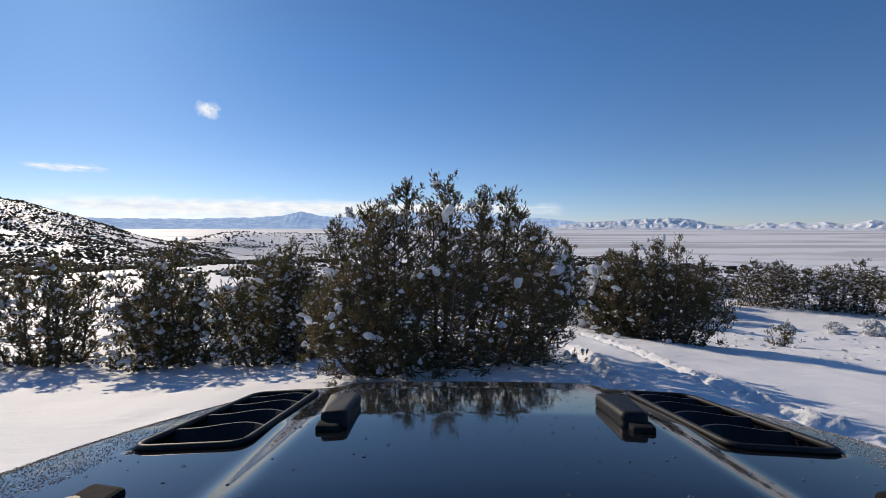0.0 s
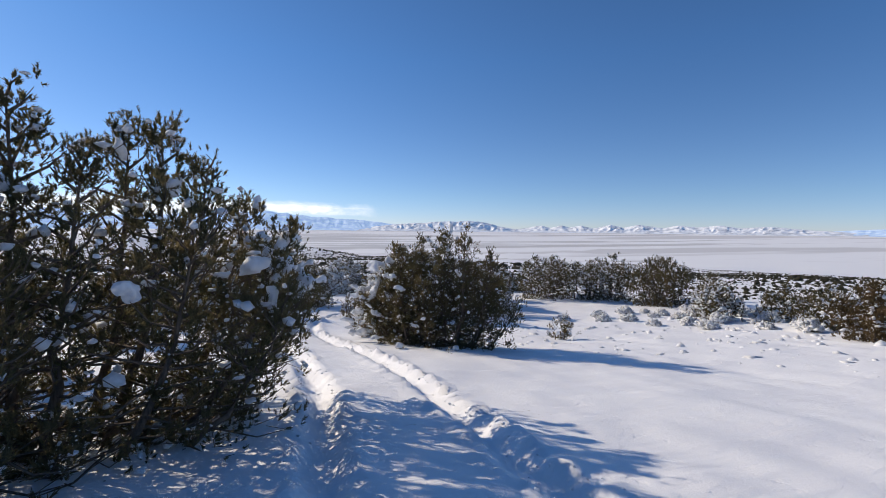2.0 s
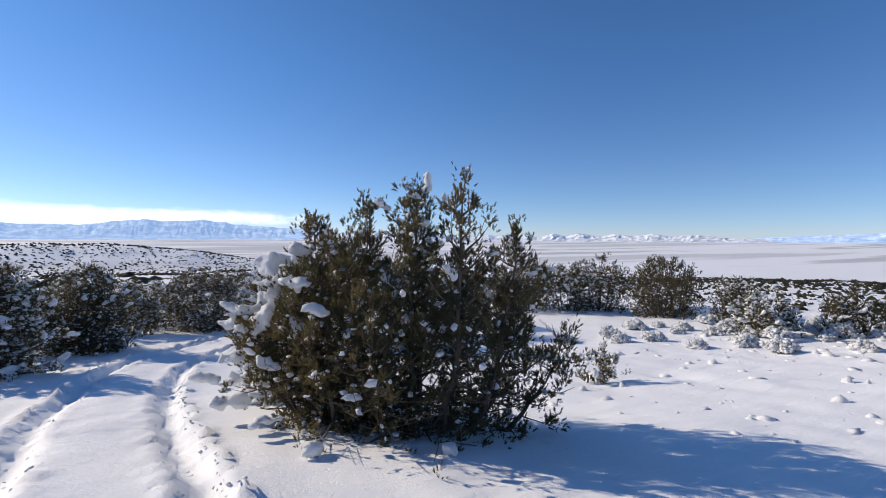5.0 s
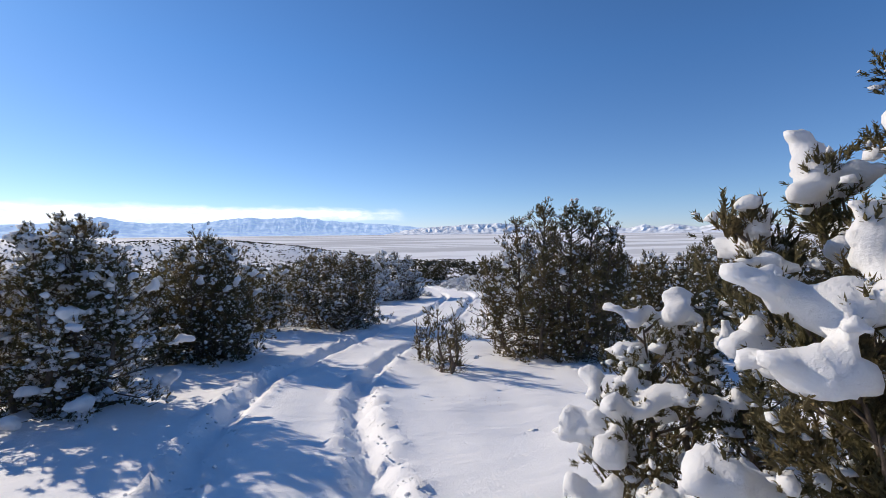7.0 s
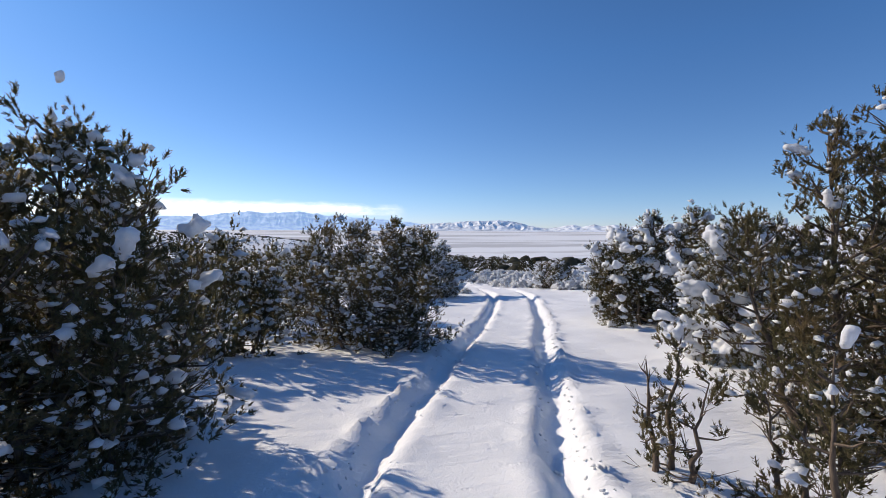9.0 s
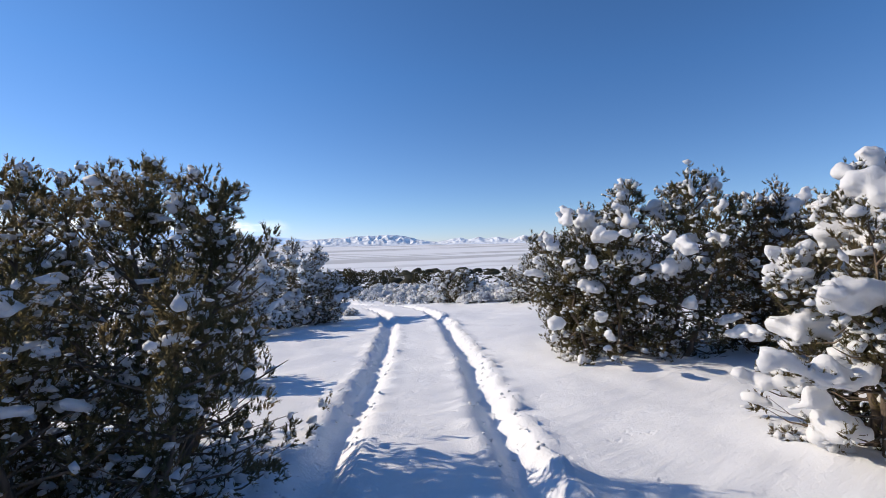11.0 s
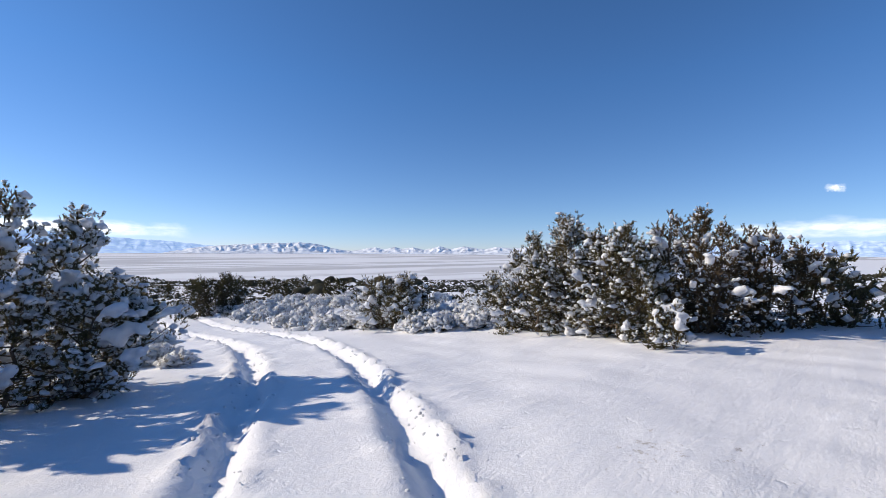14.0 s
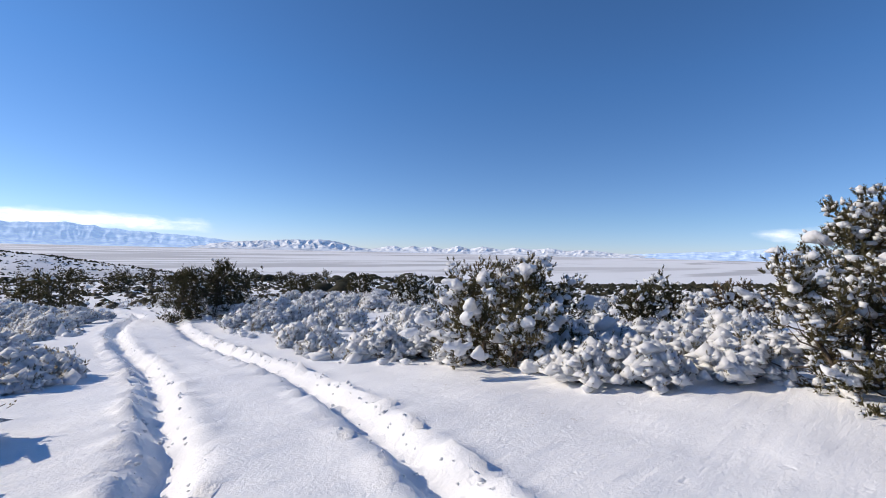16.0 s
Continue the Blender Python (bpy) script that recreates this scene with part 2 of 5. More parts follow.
def waves(seed, count, low, high):
    """A smooth random field of x and y, about -1 to 1, from waves of lengths low to high."""
    g = np.random.default_rng(seed)
    a, lam, ph = g.uniform(0, 2 * np.pi, count), np.exp(g.uniform(np.log(low), np.log(high), count)), g.uniform(0, 2 * np.pi, count)
    kx, ky = np.cos(a) * 2 * np.pi / lam, np.sin(a) * 2 * np.pi / lam
    amp = lam ** 0.6
    amp = amp / np.sqrt((amp ** 2).sum() / 2) / 2

    def field(x, y):
        out = np.zeros(np.broadcast(x, y).shape)
        for i in range(count):
            out = out + amp[i] * np.sin(kx[i] * x + ky[i] * y + ph[i])
        return out

    return field


def step(a, b, v):
    t = np.clip((v - a) / (b - a), 0, 1)
    return t * t * (3 - 2 * t)


# ---- terrain ----
SLOPE_Y = (-60, -20, 0, 8.5, 17, 27, 34, 43, 51, 70, 120, 300)
SLOPE_Z = (5.5, 1.2, -1.15, -2.2, -3.4, -4.45, -5.05, -5.85, -6.5, -7.9, -11, -24)
FALL_R = (0, 100, 260, 450, 800, 2000, 4400, 5200)
FALL_Z = (-6, -10, -21.5, -33, -52, -50, -17, -14)
# the middle of the wheel tracks
TRACK = [(4.6, -14), (4.3, -4), (4.1, 2), (4.1, 6), (4.5, 10), (4.6, 14), (4.2, 18), (4.15, 21.3), (4.6, 24.6), (5.65, 27.3), (7.3, 30.2), (8.8, 32.8),
         (10.4, 35.5), (12.1, 38.6), (13.5, 41.2), (14.7, 43.7), (15.7, 46.8), (16.25, 49.8), (16.55, 53), (16.7, 58.4), (17.4, 63.5), (18.5, 68), (17.5, 74), (13, 82), (4, 92)]
GAUGE = 0.84


def dense_track():
    pts = np.array(TRACK, float)
    s = np.concatenate([[0], np.cumsum(np.hypot(*np.diff(pts, axis=0).T))])
    m = np.gradient(pts, s, axis=0)
    out = []
    for i in range(len(pts) - 1):
        h = s[i + 1] - s[i]
        u = np.arange(0, 1, 0.15 / h)[:, None]
        out.append((2 * u**3 - 3 * u**2 + 1) * pts[i] + (u**3 - 2 * u**2 + u) * h * m[i] + (-2 * u**3 + 3 * u**2) * pts[i + 1] + (u**3 - u**2) * h * m[i + 1])
    return np.concatenate(out)


LINE = dense_track()
LINE_T = np.gradient(LINE, axis=0)
LINE_T /= np.linalg.norm(LINE_T, axis=1, keepdims=True)
roll_field, drift_field, chop = waves(3, 24, 3.0, 18.0), waves(4, 40, 0.7, 3.0), waves(5, 60, 0.12, 0.6)
hill_field = waves(6, 40, 25.0, 200.0)


def lay(x, y):
    """The broad shape of the land."""
    x, y = np.asarray(x, float), np.asarray(y, float)
    near = np.interp(y, SLOPE_Y, SLOPE_Z)
    near = near - 0.95 * np.tanh((x - 4) / 9) * np.clip((40 - y) / 18, 0, 1) * (x > 4) - 0.6 * np.tanh(np.clip(-x - 0.5, 0, 99) / 4)
    r, b = np.hypot(x - 10, y - 30), np.degrees(np.arctan2(x - 0, y - 0))
    far = np.interp(r, FALL_R, FALL_Z)
    # the wooded hill, and the low ridge behind it
    q = np.degrees(np.arctan2(x - 5, y - 10))
    far = far + np.interp(q, (-150, -110, -60, -44, -39.6, -35, -30, -25), (0, 90, 78, 61, 46, 26, 13, 0)) * np.exp(-(((r - 560) / np.where(r < 560, 210, 100)) ** 2))
    far = far + step(-40, -24, q) * (1 - step(-8, 18, q)) * 37 * np.exp(-(((r - 700) / 120) ** 2))
    far = far + hill_field(x, y) * np.clip((r - 60) / 200, 0, 1) * 2.2 * (1 - step(900, 2000, r) * 0.9)
    w = step(45, 130, r)
    return near * (1 - w) + far * w


def rut_shape(x, y):
    z = np.zeros_like(x)
    sel = np.nonzero((x > -2) & (x < 24) & (y > -16) & (y < 95))[0]
    for i in range(0, len(sel), 20000):
        k = sel[i:i + 20000]
        dx, dy = x[k][:, None] - LINE[:, 0], y[k][:, None] - LINE[:, 1]
        n = np.argmin(dx * dx + dy * dy, axis=1)
        ax, ay = dx[np.arange(len(k)), n], dy[np.arange(len(k)), n]
        lat = ax * LINE_T[n, 1] - ay * LINE_T[n, 0]
        off = np.abs(lat) + 0.05 * drift_field(x[k] * 0.6, y[k] * 0.6)
        c = chop(x[k], y[k])
        groove = -0.14 * np.exp(-(((off - GAUGE) / 0.16) ** 4))
        berm = (0.038 + 0.09 * c) * (np.exp(-(((off - GAUGE - 0.29) / 0.12) ** 2)) + 0.6 * np.exp(-(((off - GAUGE + 0.29) / 0.11) ** 2)))
        z[k] = groove * (1 + 0.3 * c) + np.maximum(berm, -0.03)
    return z


def terrain(x, y, ruts=True):
    x, y = np.asarray(x, float), np.asarray(y, float)
    z = lay(x, y)
    r = np.hypot(x - 10, y - 30)
    fade = 1 - step(60, 160, r)
    z = z + (0.07 * roll_field(x, y) + 0.025 * drift_field(x, y)) * fade
    return z + rut_shape(x, y) if ruts else z


def height(x, y):
    return float(terrain(np.array([x]), np.array([y]), False)[0])


def axis(lo, hi, fine, low_edge, high_edge, grow):
    mid = np.arange(lo, hi, fine)
    out, s = [hi], fine
    while out[-1] < high_edge:
        s *= grow
        out.append(out[-1] + s)
    back, s = [lo], fine
    while back[-1] > low_edge:
        s *= grow
        back.append(back[-1] - s)
    return np.concatenate([back[:0:-1], mid, out])


xs, ys = axis(-3.0, 24.0, 0.115, -5200, 5200, 1.08), axis(-2.0, 58.0, 0.125, -900, 5200, 1.08)
gx, gy = np.meshgrid(xs, ys)
gz = terrain(gx.ravel(), gy.ravel())
idx = np.arange(gx.size).reshape(gx.shape)
quads = np.stack([idx[:-1, :-1], idx[:-1, 1:], idx[1:, 1:], idx[1:, :-1]], -1).reshape(-1, 4)
ground = mesh_object("ground", np.stack([gx.ravel(), gy.ravel(), gz], -1), quads, ground_material(), smooth=True)
tagged(ground, "deep white snow with two wheel ruts, falling to a streaked valley", "ground", kind="structure")


# ---- far mountains ----
def range_of(name, label, bearings, rises, mat, seed, rough, deep, foot=4250.0, crest=4780.0):
    """A range along a ring: bearings in degrees from +y to the right, rises in degrees above eye level."""
    a = np.arange(bearings[0], bearings[-1], 0.06)
    rise = np.interp(a, bearings, rises)
    ridge, fold = waves(seed, 40, 1.2, 9.0), waves(seed + 50, 60, 0.6, 2.6)
    jag = ridge(a, 0 * a) + 0.5 * (0.5 - np.abs(fold(a, 0 * a + 3)))
    rise = np.maximum(rise * (1 + rough * jag), 0.0)
    us = np.linspace(0, 1, 24)
    A, U = np.meshgrid(a, us)
    R = foot + (crest - foot) * U
    top = np.interp(A, a, rise)
    skew = A + 1.1 * (1 - U) * ridge(A * 0.5, 0 * U + 9)
    spur = 0.8 - 2.0 * np.abs(fold(skew * 0.9, U * 1.6)) + 0.3 * fold(skew * 2.4, U * 4.0 + 5)
    form = U ** 1.3 * (1 + deep * spur * np.sin(np.pi * U))
    Z = -20 + (np.tan(np.radians(top)) * crest + 18) * np.clip(form, 0, 1.0)
    V = np.stack([5 + R * np.sin(np.radians(A)), 20 + R * np.cos(np.radians(A)), Z], -1)
    ii = np.arange(A.size).reshape(A.shape)
    f = np.stack([ii[:-1, :-1], ii[:-1, 1:], ii[1:, 1:], ii[1:, :-1]], -1).reshape(-1, 4)
    ob = mesh_object(name, V.reshape(-1, 3), f, mat, smooth=True)
    return tagged(ob, label, "mountains", kind="structure")


# base colours leaning blue, with strong emission, carry the haze of distance
HAZE_BLUE = mountain_material("far_haze_blue_slopes", (0.2, 0.25, 0.35), (0.29, 0.35, 0.44), 0.86, (0.5, 0.55, 0.62))
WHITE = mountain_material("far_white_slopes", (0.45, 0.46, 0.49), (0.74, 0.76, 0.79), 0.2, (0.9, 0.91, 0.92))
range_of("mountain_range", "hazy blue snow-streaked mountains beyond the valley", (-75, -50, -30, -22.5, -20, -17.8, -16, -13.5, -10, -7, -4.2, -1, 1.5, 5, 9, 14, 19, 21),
         (1.0, 0.9, 0.9, 1.1, 1.35, 1.9, 1.5, 1.2, 1.25, 1.5, 1.95, 1.75, 1.9, 1.6, 1.3, 0.9, 0.4, 0.0), HAZE_BLUE, 11, 0.07, 0.1)
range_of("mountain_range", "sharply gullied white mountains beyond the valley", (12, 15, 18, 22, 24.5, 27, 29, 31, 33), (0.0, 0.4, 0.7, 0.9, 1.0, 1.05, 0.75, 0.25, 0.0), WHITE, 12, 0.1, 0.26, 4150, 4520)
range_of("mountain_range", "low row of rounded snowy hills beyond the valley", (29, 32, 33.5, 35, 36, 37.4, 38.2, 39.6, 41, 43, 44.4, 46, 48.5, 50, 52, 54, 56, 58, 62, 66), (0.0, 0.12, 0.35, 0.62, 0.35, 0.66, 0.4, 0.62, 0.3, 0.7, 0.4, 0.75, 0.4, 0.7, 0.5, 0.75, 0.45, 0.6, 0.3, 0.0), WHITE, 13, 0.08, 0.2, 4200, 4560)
range_of("mountain_range", "long snowy mountain beyond the valley, tinted pale blue for haze", (58, 64, 70, 74, 78, 84, 92, 104, 120), (0.0, 0.25, 0.6, 0.85, 1.05, 1.2, 1.2, 1.0, 0.4), HAZE_BLUE, 14, 0.12, 0.16)

# ---- round lumps: snow loads, clods, clouds ----
def icosphere(level):
    bm = bmesh.new()
    bmesh.ops.create_icosphere(bm, subdivisions=level, radius=1.0)
    bm.verts.ensure_lookup_table()
    v = np.array([p.co for p in bm.verts])
    f = np.array([[q.index for q in face.verts] for face in bm.faces])
    bm.free()
    return v, f


def lump_shapes(level, count, rough, seed):
    base, f = icosphere(level)
    g = np.random.default_rng(seed)
    out = []
    for _ in range(count):
        d = np.zeros(len(base))
        for k, amp in ((1.7, 1.0), (3.1, 0.8), (5.7, 0.5), (9.0, 0.22)):
            for _ in range(3):
                w = g.normal(size=3)
                d += amp * np.sin(base @ (w / np.linalg.norm(w) * k) + g.uniform(0, 6.3)) / 3
        v = base * (1 + rough * d)[:, None]
        v[:, 2] = np.where(v[:, 2] < 0, v[:, 2] * 0.55, v[:, 2])
        out.append(v)
    return out, f


LUMP2, FACE2 = lump_shapes(2, 20, 0.36, 22)
LUMP1, FACE1 = lump_shapes(1, 16, 0.42, 23)
FLECK, FLECK_FACE = lump_shapes(1, 24, 0.75, 28)


def grain_shapes(count, seed):
    """Small faceted lumps of eight faces."""
    g = np.random.default_rng(seed)
    base = np.array([(1, 0, 0), (0, 1, 0), (-1, 0, 0), (0, -1, 0), (0, 0, 1), (0, 0, -0.6)], float)
    f = np.array([(0, 1, 4), (1, 2, 4), (2, 3, 4), (3, 0, 4), (1, 0, 5), (2, 1, 5), (3, 2, 5), (0, 3, 5)])
    return [base * g.uniform(0.75, 1.35, (6, 1)) + g.normal(size=(6, 3)) * 0.12 for _ in range(count)], f


GRAIN, GRAIN_FACE = grain_shapes(20, 26)


def placed_lumps(shapes, faces, places, sizes, turns, g):
    """Joins lumps: places (n, 3), sizes (n, 3), turns about z (n)."""
    n, m = len(places), len(shapes[0])
    pick = g.integers(0, len(shapes), n)
    v = np.stack(shapes)[pick] * np.asarray(sizes)[:, None, :]
    c, s = np.cos(turns)[:, None], np.sin(turns)[:, None]
    v = np.stack([v[..., 0] * c - v[..., 1] * s, v[..., 0] * s + v[..., 1] * c, v[..., 2]], -1) + np.asarray(places)[:, None, :]
    f = faces[None] + (np.arange(n) * m)[:, None, None]
    return v.reshape(-1, 3), f.reshape(-1, faces.shape[1])


def joined(chunks):
    vs, fs, base = [], [], 0
    for v, f in chunks:
        vs.append(v)
        fs.append(f + base)
        base += len(v)
    return np.concatenate(vs), np.concatenate(fs)


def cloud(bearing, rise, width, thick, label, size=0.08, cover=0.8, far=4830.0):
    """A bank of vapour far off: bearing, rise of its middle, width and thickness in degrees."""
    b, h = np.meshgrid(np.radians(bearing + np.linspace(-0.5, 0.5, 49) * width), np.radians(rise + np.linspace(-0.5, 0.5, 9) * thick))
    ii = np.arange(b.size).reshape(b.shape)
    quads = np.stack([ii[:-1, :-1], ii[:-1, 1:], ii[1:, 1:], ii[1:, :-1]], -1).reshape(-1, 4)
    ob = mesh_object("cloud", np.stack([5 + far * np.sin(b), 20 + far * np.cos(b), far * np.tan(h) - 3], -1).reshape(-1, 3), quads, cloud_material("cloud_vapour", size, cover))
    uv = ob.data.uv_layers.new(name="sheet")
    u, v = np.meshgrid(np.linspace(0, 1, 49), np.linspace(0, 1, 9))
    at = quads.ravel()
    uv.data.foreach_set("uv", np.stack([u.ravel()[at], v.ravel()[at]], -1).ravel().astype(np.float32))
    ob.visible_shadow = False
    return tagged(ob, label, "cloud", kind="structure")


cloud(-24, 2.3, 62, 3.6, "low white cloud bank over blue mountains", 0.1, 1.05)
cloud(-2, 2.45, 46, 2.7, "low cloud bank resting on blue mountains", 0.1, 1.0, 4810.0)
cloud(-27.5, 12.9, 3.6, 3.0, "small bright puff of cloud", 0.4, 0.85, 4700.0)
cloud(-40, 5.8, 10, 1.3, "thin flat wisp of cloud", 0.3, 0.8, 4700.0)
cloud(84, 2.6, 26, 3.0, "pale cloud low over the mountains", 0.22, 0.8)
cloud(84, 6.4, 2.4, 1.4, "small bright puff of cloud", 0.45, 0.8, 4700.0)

# ---- junipers ----
def sprig_shapes(count, seed, leaves):
    """A twig with pointed leaflets, one long, along +z."""
    g = np.random.default_rng(seed)
    out = []
    for _ in range(count):
        tris = []
        for i in range(leaves):
            h = i / leaves * 0.8
            a = i * 2.4 + g.uniform(-0.5, 0.5)
            lift = g.uniform(0.35, 0.85) if i < leaves - 1 else 0.1
            side = np.array([math.cos(a) * math.sin(lift), math.sin(a) * math.sin(lift), math.cos(lift)])
            ln, wd = g.uniform(0.2, 0.33) * (1 - 0.3 * h), g.uniform(0.03, 0.048) * (13 / leaves) ** 0.8
            cross = np.cross(side, (math.cos(a + 1.1), math.sin(a + 1.1), 0.4))
            cross /= np.linalg.norm(cross)
            root = np.array([0, 0, h * 0.9])
            tris += [root + side * ln * 0.1 + cross * wd, root + side * ln * 0.2 - cross * wd, root + side * ln]
        out.append(np.array(tris))
    return np.stack(out)


COARSE = sprig_shapes(8, 42, 7)


def placed_sprigs(shapes, places, ways, sizes, g):
    n, m = len(places), shapes.shape[1]
    z = ways / np.linalg.norm(ways, axis=1, keepdims=True)
    ref = g.normal(size=(n, 3))
    x = np.cross(ref, z)
    x /= np.linalg.norm(x, axis=1, keepdims=True)
    y = np.cross(z, x)
    s = shapes[g.integers(0, len(shapes), n)] * sizes[:, None, None]
    v = s[..., :1] * x[:, None] + s[..., 1:2] * y[:, None] + s[..., 2:] * z[:, None] + places[:, None]
    return v.reshape(-1, 3), np.arange(n * m).reshape(-1, 3)


def tubes(paths, sides=6):
    """Tapered limbs: each path a list of (point, radius)."""
    vs, fs, base = [], [], 0
    ang = np.arange(sides) * 2 * np.pi / sides
    for path in paths:
        pts = np.array([p for p, _ in path])
        rad = np.array([r for _, r in path])
        t = np.gradient(pts, axis=0)
        t /= np.linalg.norm(t, axis=1, keepdims=True) + 1e-9
        ref = np.where(np.abs(t[:, 2:]) > 0.8, [[1.0, 0, 0]], [[0, 0, 1.0]])
        u = np.cross(ref, t)
        u /= np.linalg.norm(u, axis=1, keepdims=True) + 1e-9
        w = np.cross(t, u)
        ring = pts[:, None] + rad[:, None, None] * (np.cos(ang)[None, :, None] * u[:, None] + np.sin(ang)[None, :, None] * w[:, None])
        vs.append(ring.reshape(-1, 3))
        k = np.arange(len(pts) * sides).reshape(len(pts), sides)
        a, b = k[:-1], k[1:]
        fs.append(np.stack([a, np.roll(a, -1, 1), np.roll(b, -1, 1), b], -1).reshape(-1, 4) + base)
        base += len(pts) * sides
    return np.concatenate(vs), np.concatenate(fs)


def plume_shapes(count, seed, blades, wide, reach=1.0):
    """Flame-shaped sprays, one long, along +z: a ragged spindle that bristles with pointed cords of scale leaves."""
    g = np.random.default_rng(seed)
    out = []
    for _ in range(count):
        tris, turn = [], g.uniform(0, 6.3)
        ring = [np.array([math.cos(turn + k * 2.094), math.sin(turn + k * 2.094), 0]) * g.uniform(0.06, 0.13) + (0, 0, g.uniform(0.2, 0.5)) for k in range(3)]
        tip = np.array([g.normal() * 0.05, g.normal() * 0.05, g.uniform(0.65, 0.8)])
        for k in range(3):
            tris += [np.zeros(3), ring[(k + 1) % 3], ring[k], ring[k], ring[(k + 1) % 3], tip]
        for i in range(blades):
            h = (i + g.uniform(0, 1)) / blades * 0.7
            a = i * 2.4 + g.uniform(-0.6, 0.6)
            tilt = g.uniform(0.25, 1.25) * (1 - 0.5 * h)
            side = np.array([math.cos(a) * math.sin(tilt), math.sin(a) * math.sin(tilt), math.cos(tilt)])
            ln, wd = reach * g.uniform(0.22, 0.42) * (1 - 0.4 * h), wide * g.uniform(0.75, 1.3)
            cross = np.cross(side, (math.cos(a + 1.1), math.sin(a + 1.1), 0.4))
            cross /= np.linalg.norm(cross)
            root = np.array([math.cos(a) * 0.04, math.sin(a) * 0.04, h])
            tris += [root + cross * wd, root + side * ln * 0.15 - cross * wd, root + side * ln]
        out.append(np.array(tris))
    return np.stack(out)


PLUME, ROUGH_PLUME = plume_shapes(20, 43, 13, 0.037), plume_shapes(12, 44, 8, 0.07, 0.78)


CRUMBLE = bpy.data.textures.new("crumble", "CLOUDS")
CRUMBLE.noise_scale, CRUMBLE.noise_depth = 0.11, 2


def girth(f):
    """The width of a spire at a share f of its height: full low down, pointed on top."""
    return np.clip(0.92 + 0.3 * f, 0, 1) * np.clip((1.02 - f) / 0.7, 0.0, 1) ** 0.75


def juniper(at, spires, label, seed, sprigs=4500, size=0.2, snow=1.0, big=0.12, lean=(-0.55, -0.25), leaf=None, bare=0.0, fine=False, pillows=(0, 0.2), crest=0.05, focus=None, group="junipers"):
    """spires: rows of dx, dy, height, radius. snow: how much; big: its largest lumps; lean: the side that it lies on."""
    g = np.random.default_rng(seed)
    sprigs = int(sprigs * 0.8) if fine else int(sprigs * 0.9)
    z0 = height(*at)
    tree = empty("juniper", pose(at[0], at[1], z0))
    tagged(tree, label, "juniper", group)
    sp = np.array(spires, float)
    drop = lay(at[0] + sp[:, 0], at[1] + sp[:, 1]) - z0
    # boughs: each springs from its spire's stem, reaches out and turns up
    roots, ends, limbs, boughs = [], [], [], []
    for k, (dx, dy, h, rad) in enumerate(sp):
        w0 = 0.022 + 0.013 * h
        base = np.array([dx * 0.55, dy * 0.55, drop[k] * 0.55 - 0.15])
        mid = np.array([dx * 0.9 + g.normal() * 0.08, dy * 0.9 + g.normal() * 0.08, h * 0.3])
        top = np.array([dx, dy, h * 0.97])
        u = np.linspace(0, 1, 9)[:, None]
        line = (1 - u) ** 2 * base + 2 * u * (1 - u) * mid + u**2 * top + g.normal(size=(9, 3)) * 0.03 * np.sin(np.pi * u)
        limbs.append([(line[i], w0 * (1 - 0.88 * i / 8)) for i in range(9)])
        n_b = int((12 + 11 * h * rad) * (1 - 0.45 * bare))
        for i in range(n_b):
            f = (i + g.uniform(0, 1)) / n_b
            a = i * 2.4 + g.uniform(-0.6, 0.6)
            stem = line[min(int(f * 8), 7)] + (line[min(int(f * 8), 7) + 1] - line[min(int(f * 8), 7)]) * (f * 8 % 1)
            stem = stem * (1, 1, 0.75) + np.array([dx, dy, drop[k] + f * h]) * (0, 0, 0.25)
            reach = rad * girth(np.array([f]))[0] * g.uniform(0.72, 1.15) + 0.06
            rise = (-0.12 + 1.15 * f + g.normal() * 0.2) * reach
            end = stem + np.array([math.cos(a) * reach, math.sin(a) * reach, rise])
            end[2] = max(end[2], lay(at[0] + end[0], at[1] + end[1]) - z0 + 0.08)
            roots.append(stem)
            ends.append(end)
            for _ in range(2):
                fork = stem + (end - stem) * g.uniform(0.35, 0.7)
                roots.append(fork)
                ends.append(fork + (end - stem) * g.uniform(0.3, 0.5) + g.normal(size=3) * (0.26, 0.26, 0.12) * (0.12 + reach) + (0, 0, 0.14 * reach + 0.04))
                low_z = lay(at[0] + ends[-1][0], at[1] + ends[-1][1]) - z0 + 0.06
                ends[-1][2] = max(ends[-1][2], low_z)
            if fine:
                boughs += [[(roots[j] + (ends[j] - roots[j]) * q, w0 * (0.1 - 0.07 * q)) for q in (0.0, 0.65)] for j in (-1, -2)]
            if fine or i % 2 == 0 or bare:
                bend = stem * 0.45 + end * 0.55 + (0, 0, -0.12 * reach)
                boughs.append([(stem, w0 * 0.32), (bend, w0 * 0.2), (bend * 0.3 + end * 0.7, w0 * 0.06)])
        for j in range(14):
            n = 3 + j % 5
            roots.append(line[n] + g.normal(size=3) * (0.03, 0.03, 0.05))
            ends.append(line[n + 1] + g.normal(size=3) * (0.09, 0.09, 0.07))
        for j in range(5):
            roots.append(line[6] + g.normal(size=3) * (0.12, 0.12, 0.1) * rad)
            ends.append(top + g.normal(size=3) * (0.2, 0.2, 0.1) * rad + (0, 0, 0.1 - 0.1 * j))
    roots, ends = np.array(roots), np.array(ends)
    span = ends - roots
    length = np.linalg.norm(span, axis=1)
    # plumes: flame-shaped sprays along the boughs, turned outwards and up, and closer round the leaders
    n_c, per = (int(sprigs * 0.066), 9) if fine else (int(sprigs * 0.075), 6)
    n_t = n_c * per
    wish = (length + 0.2) * np.where(length < 0.42, 3.2, 1.0)
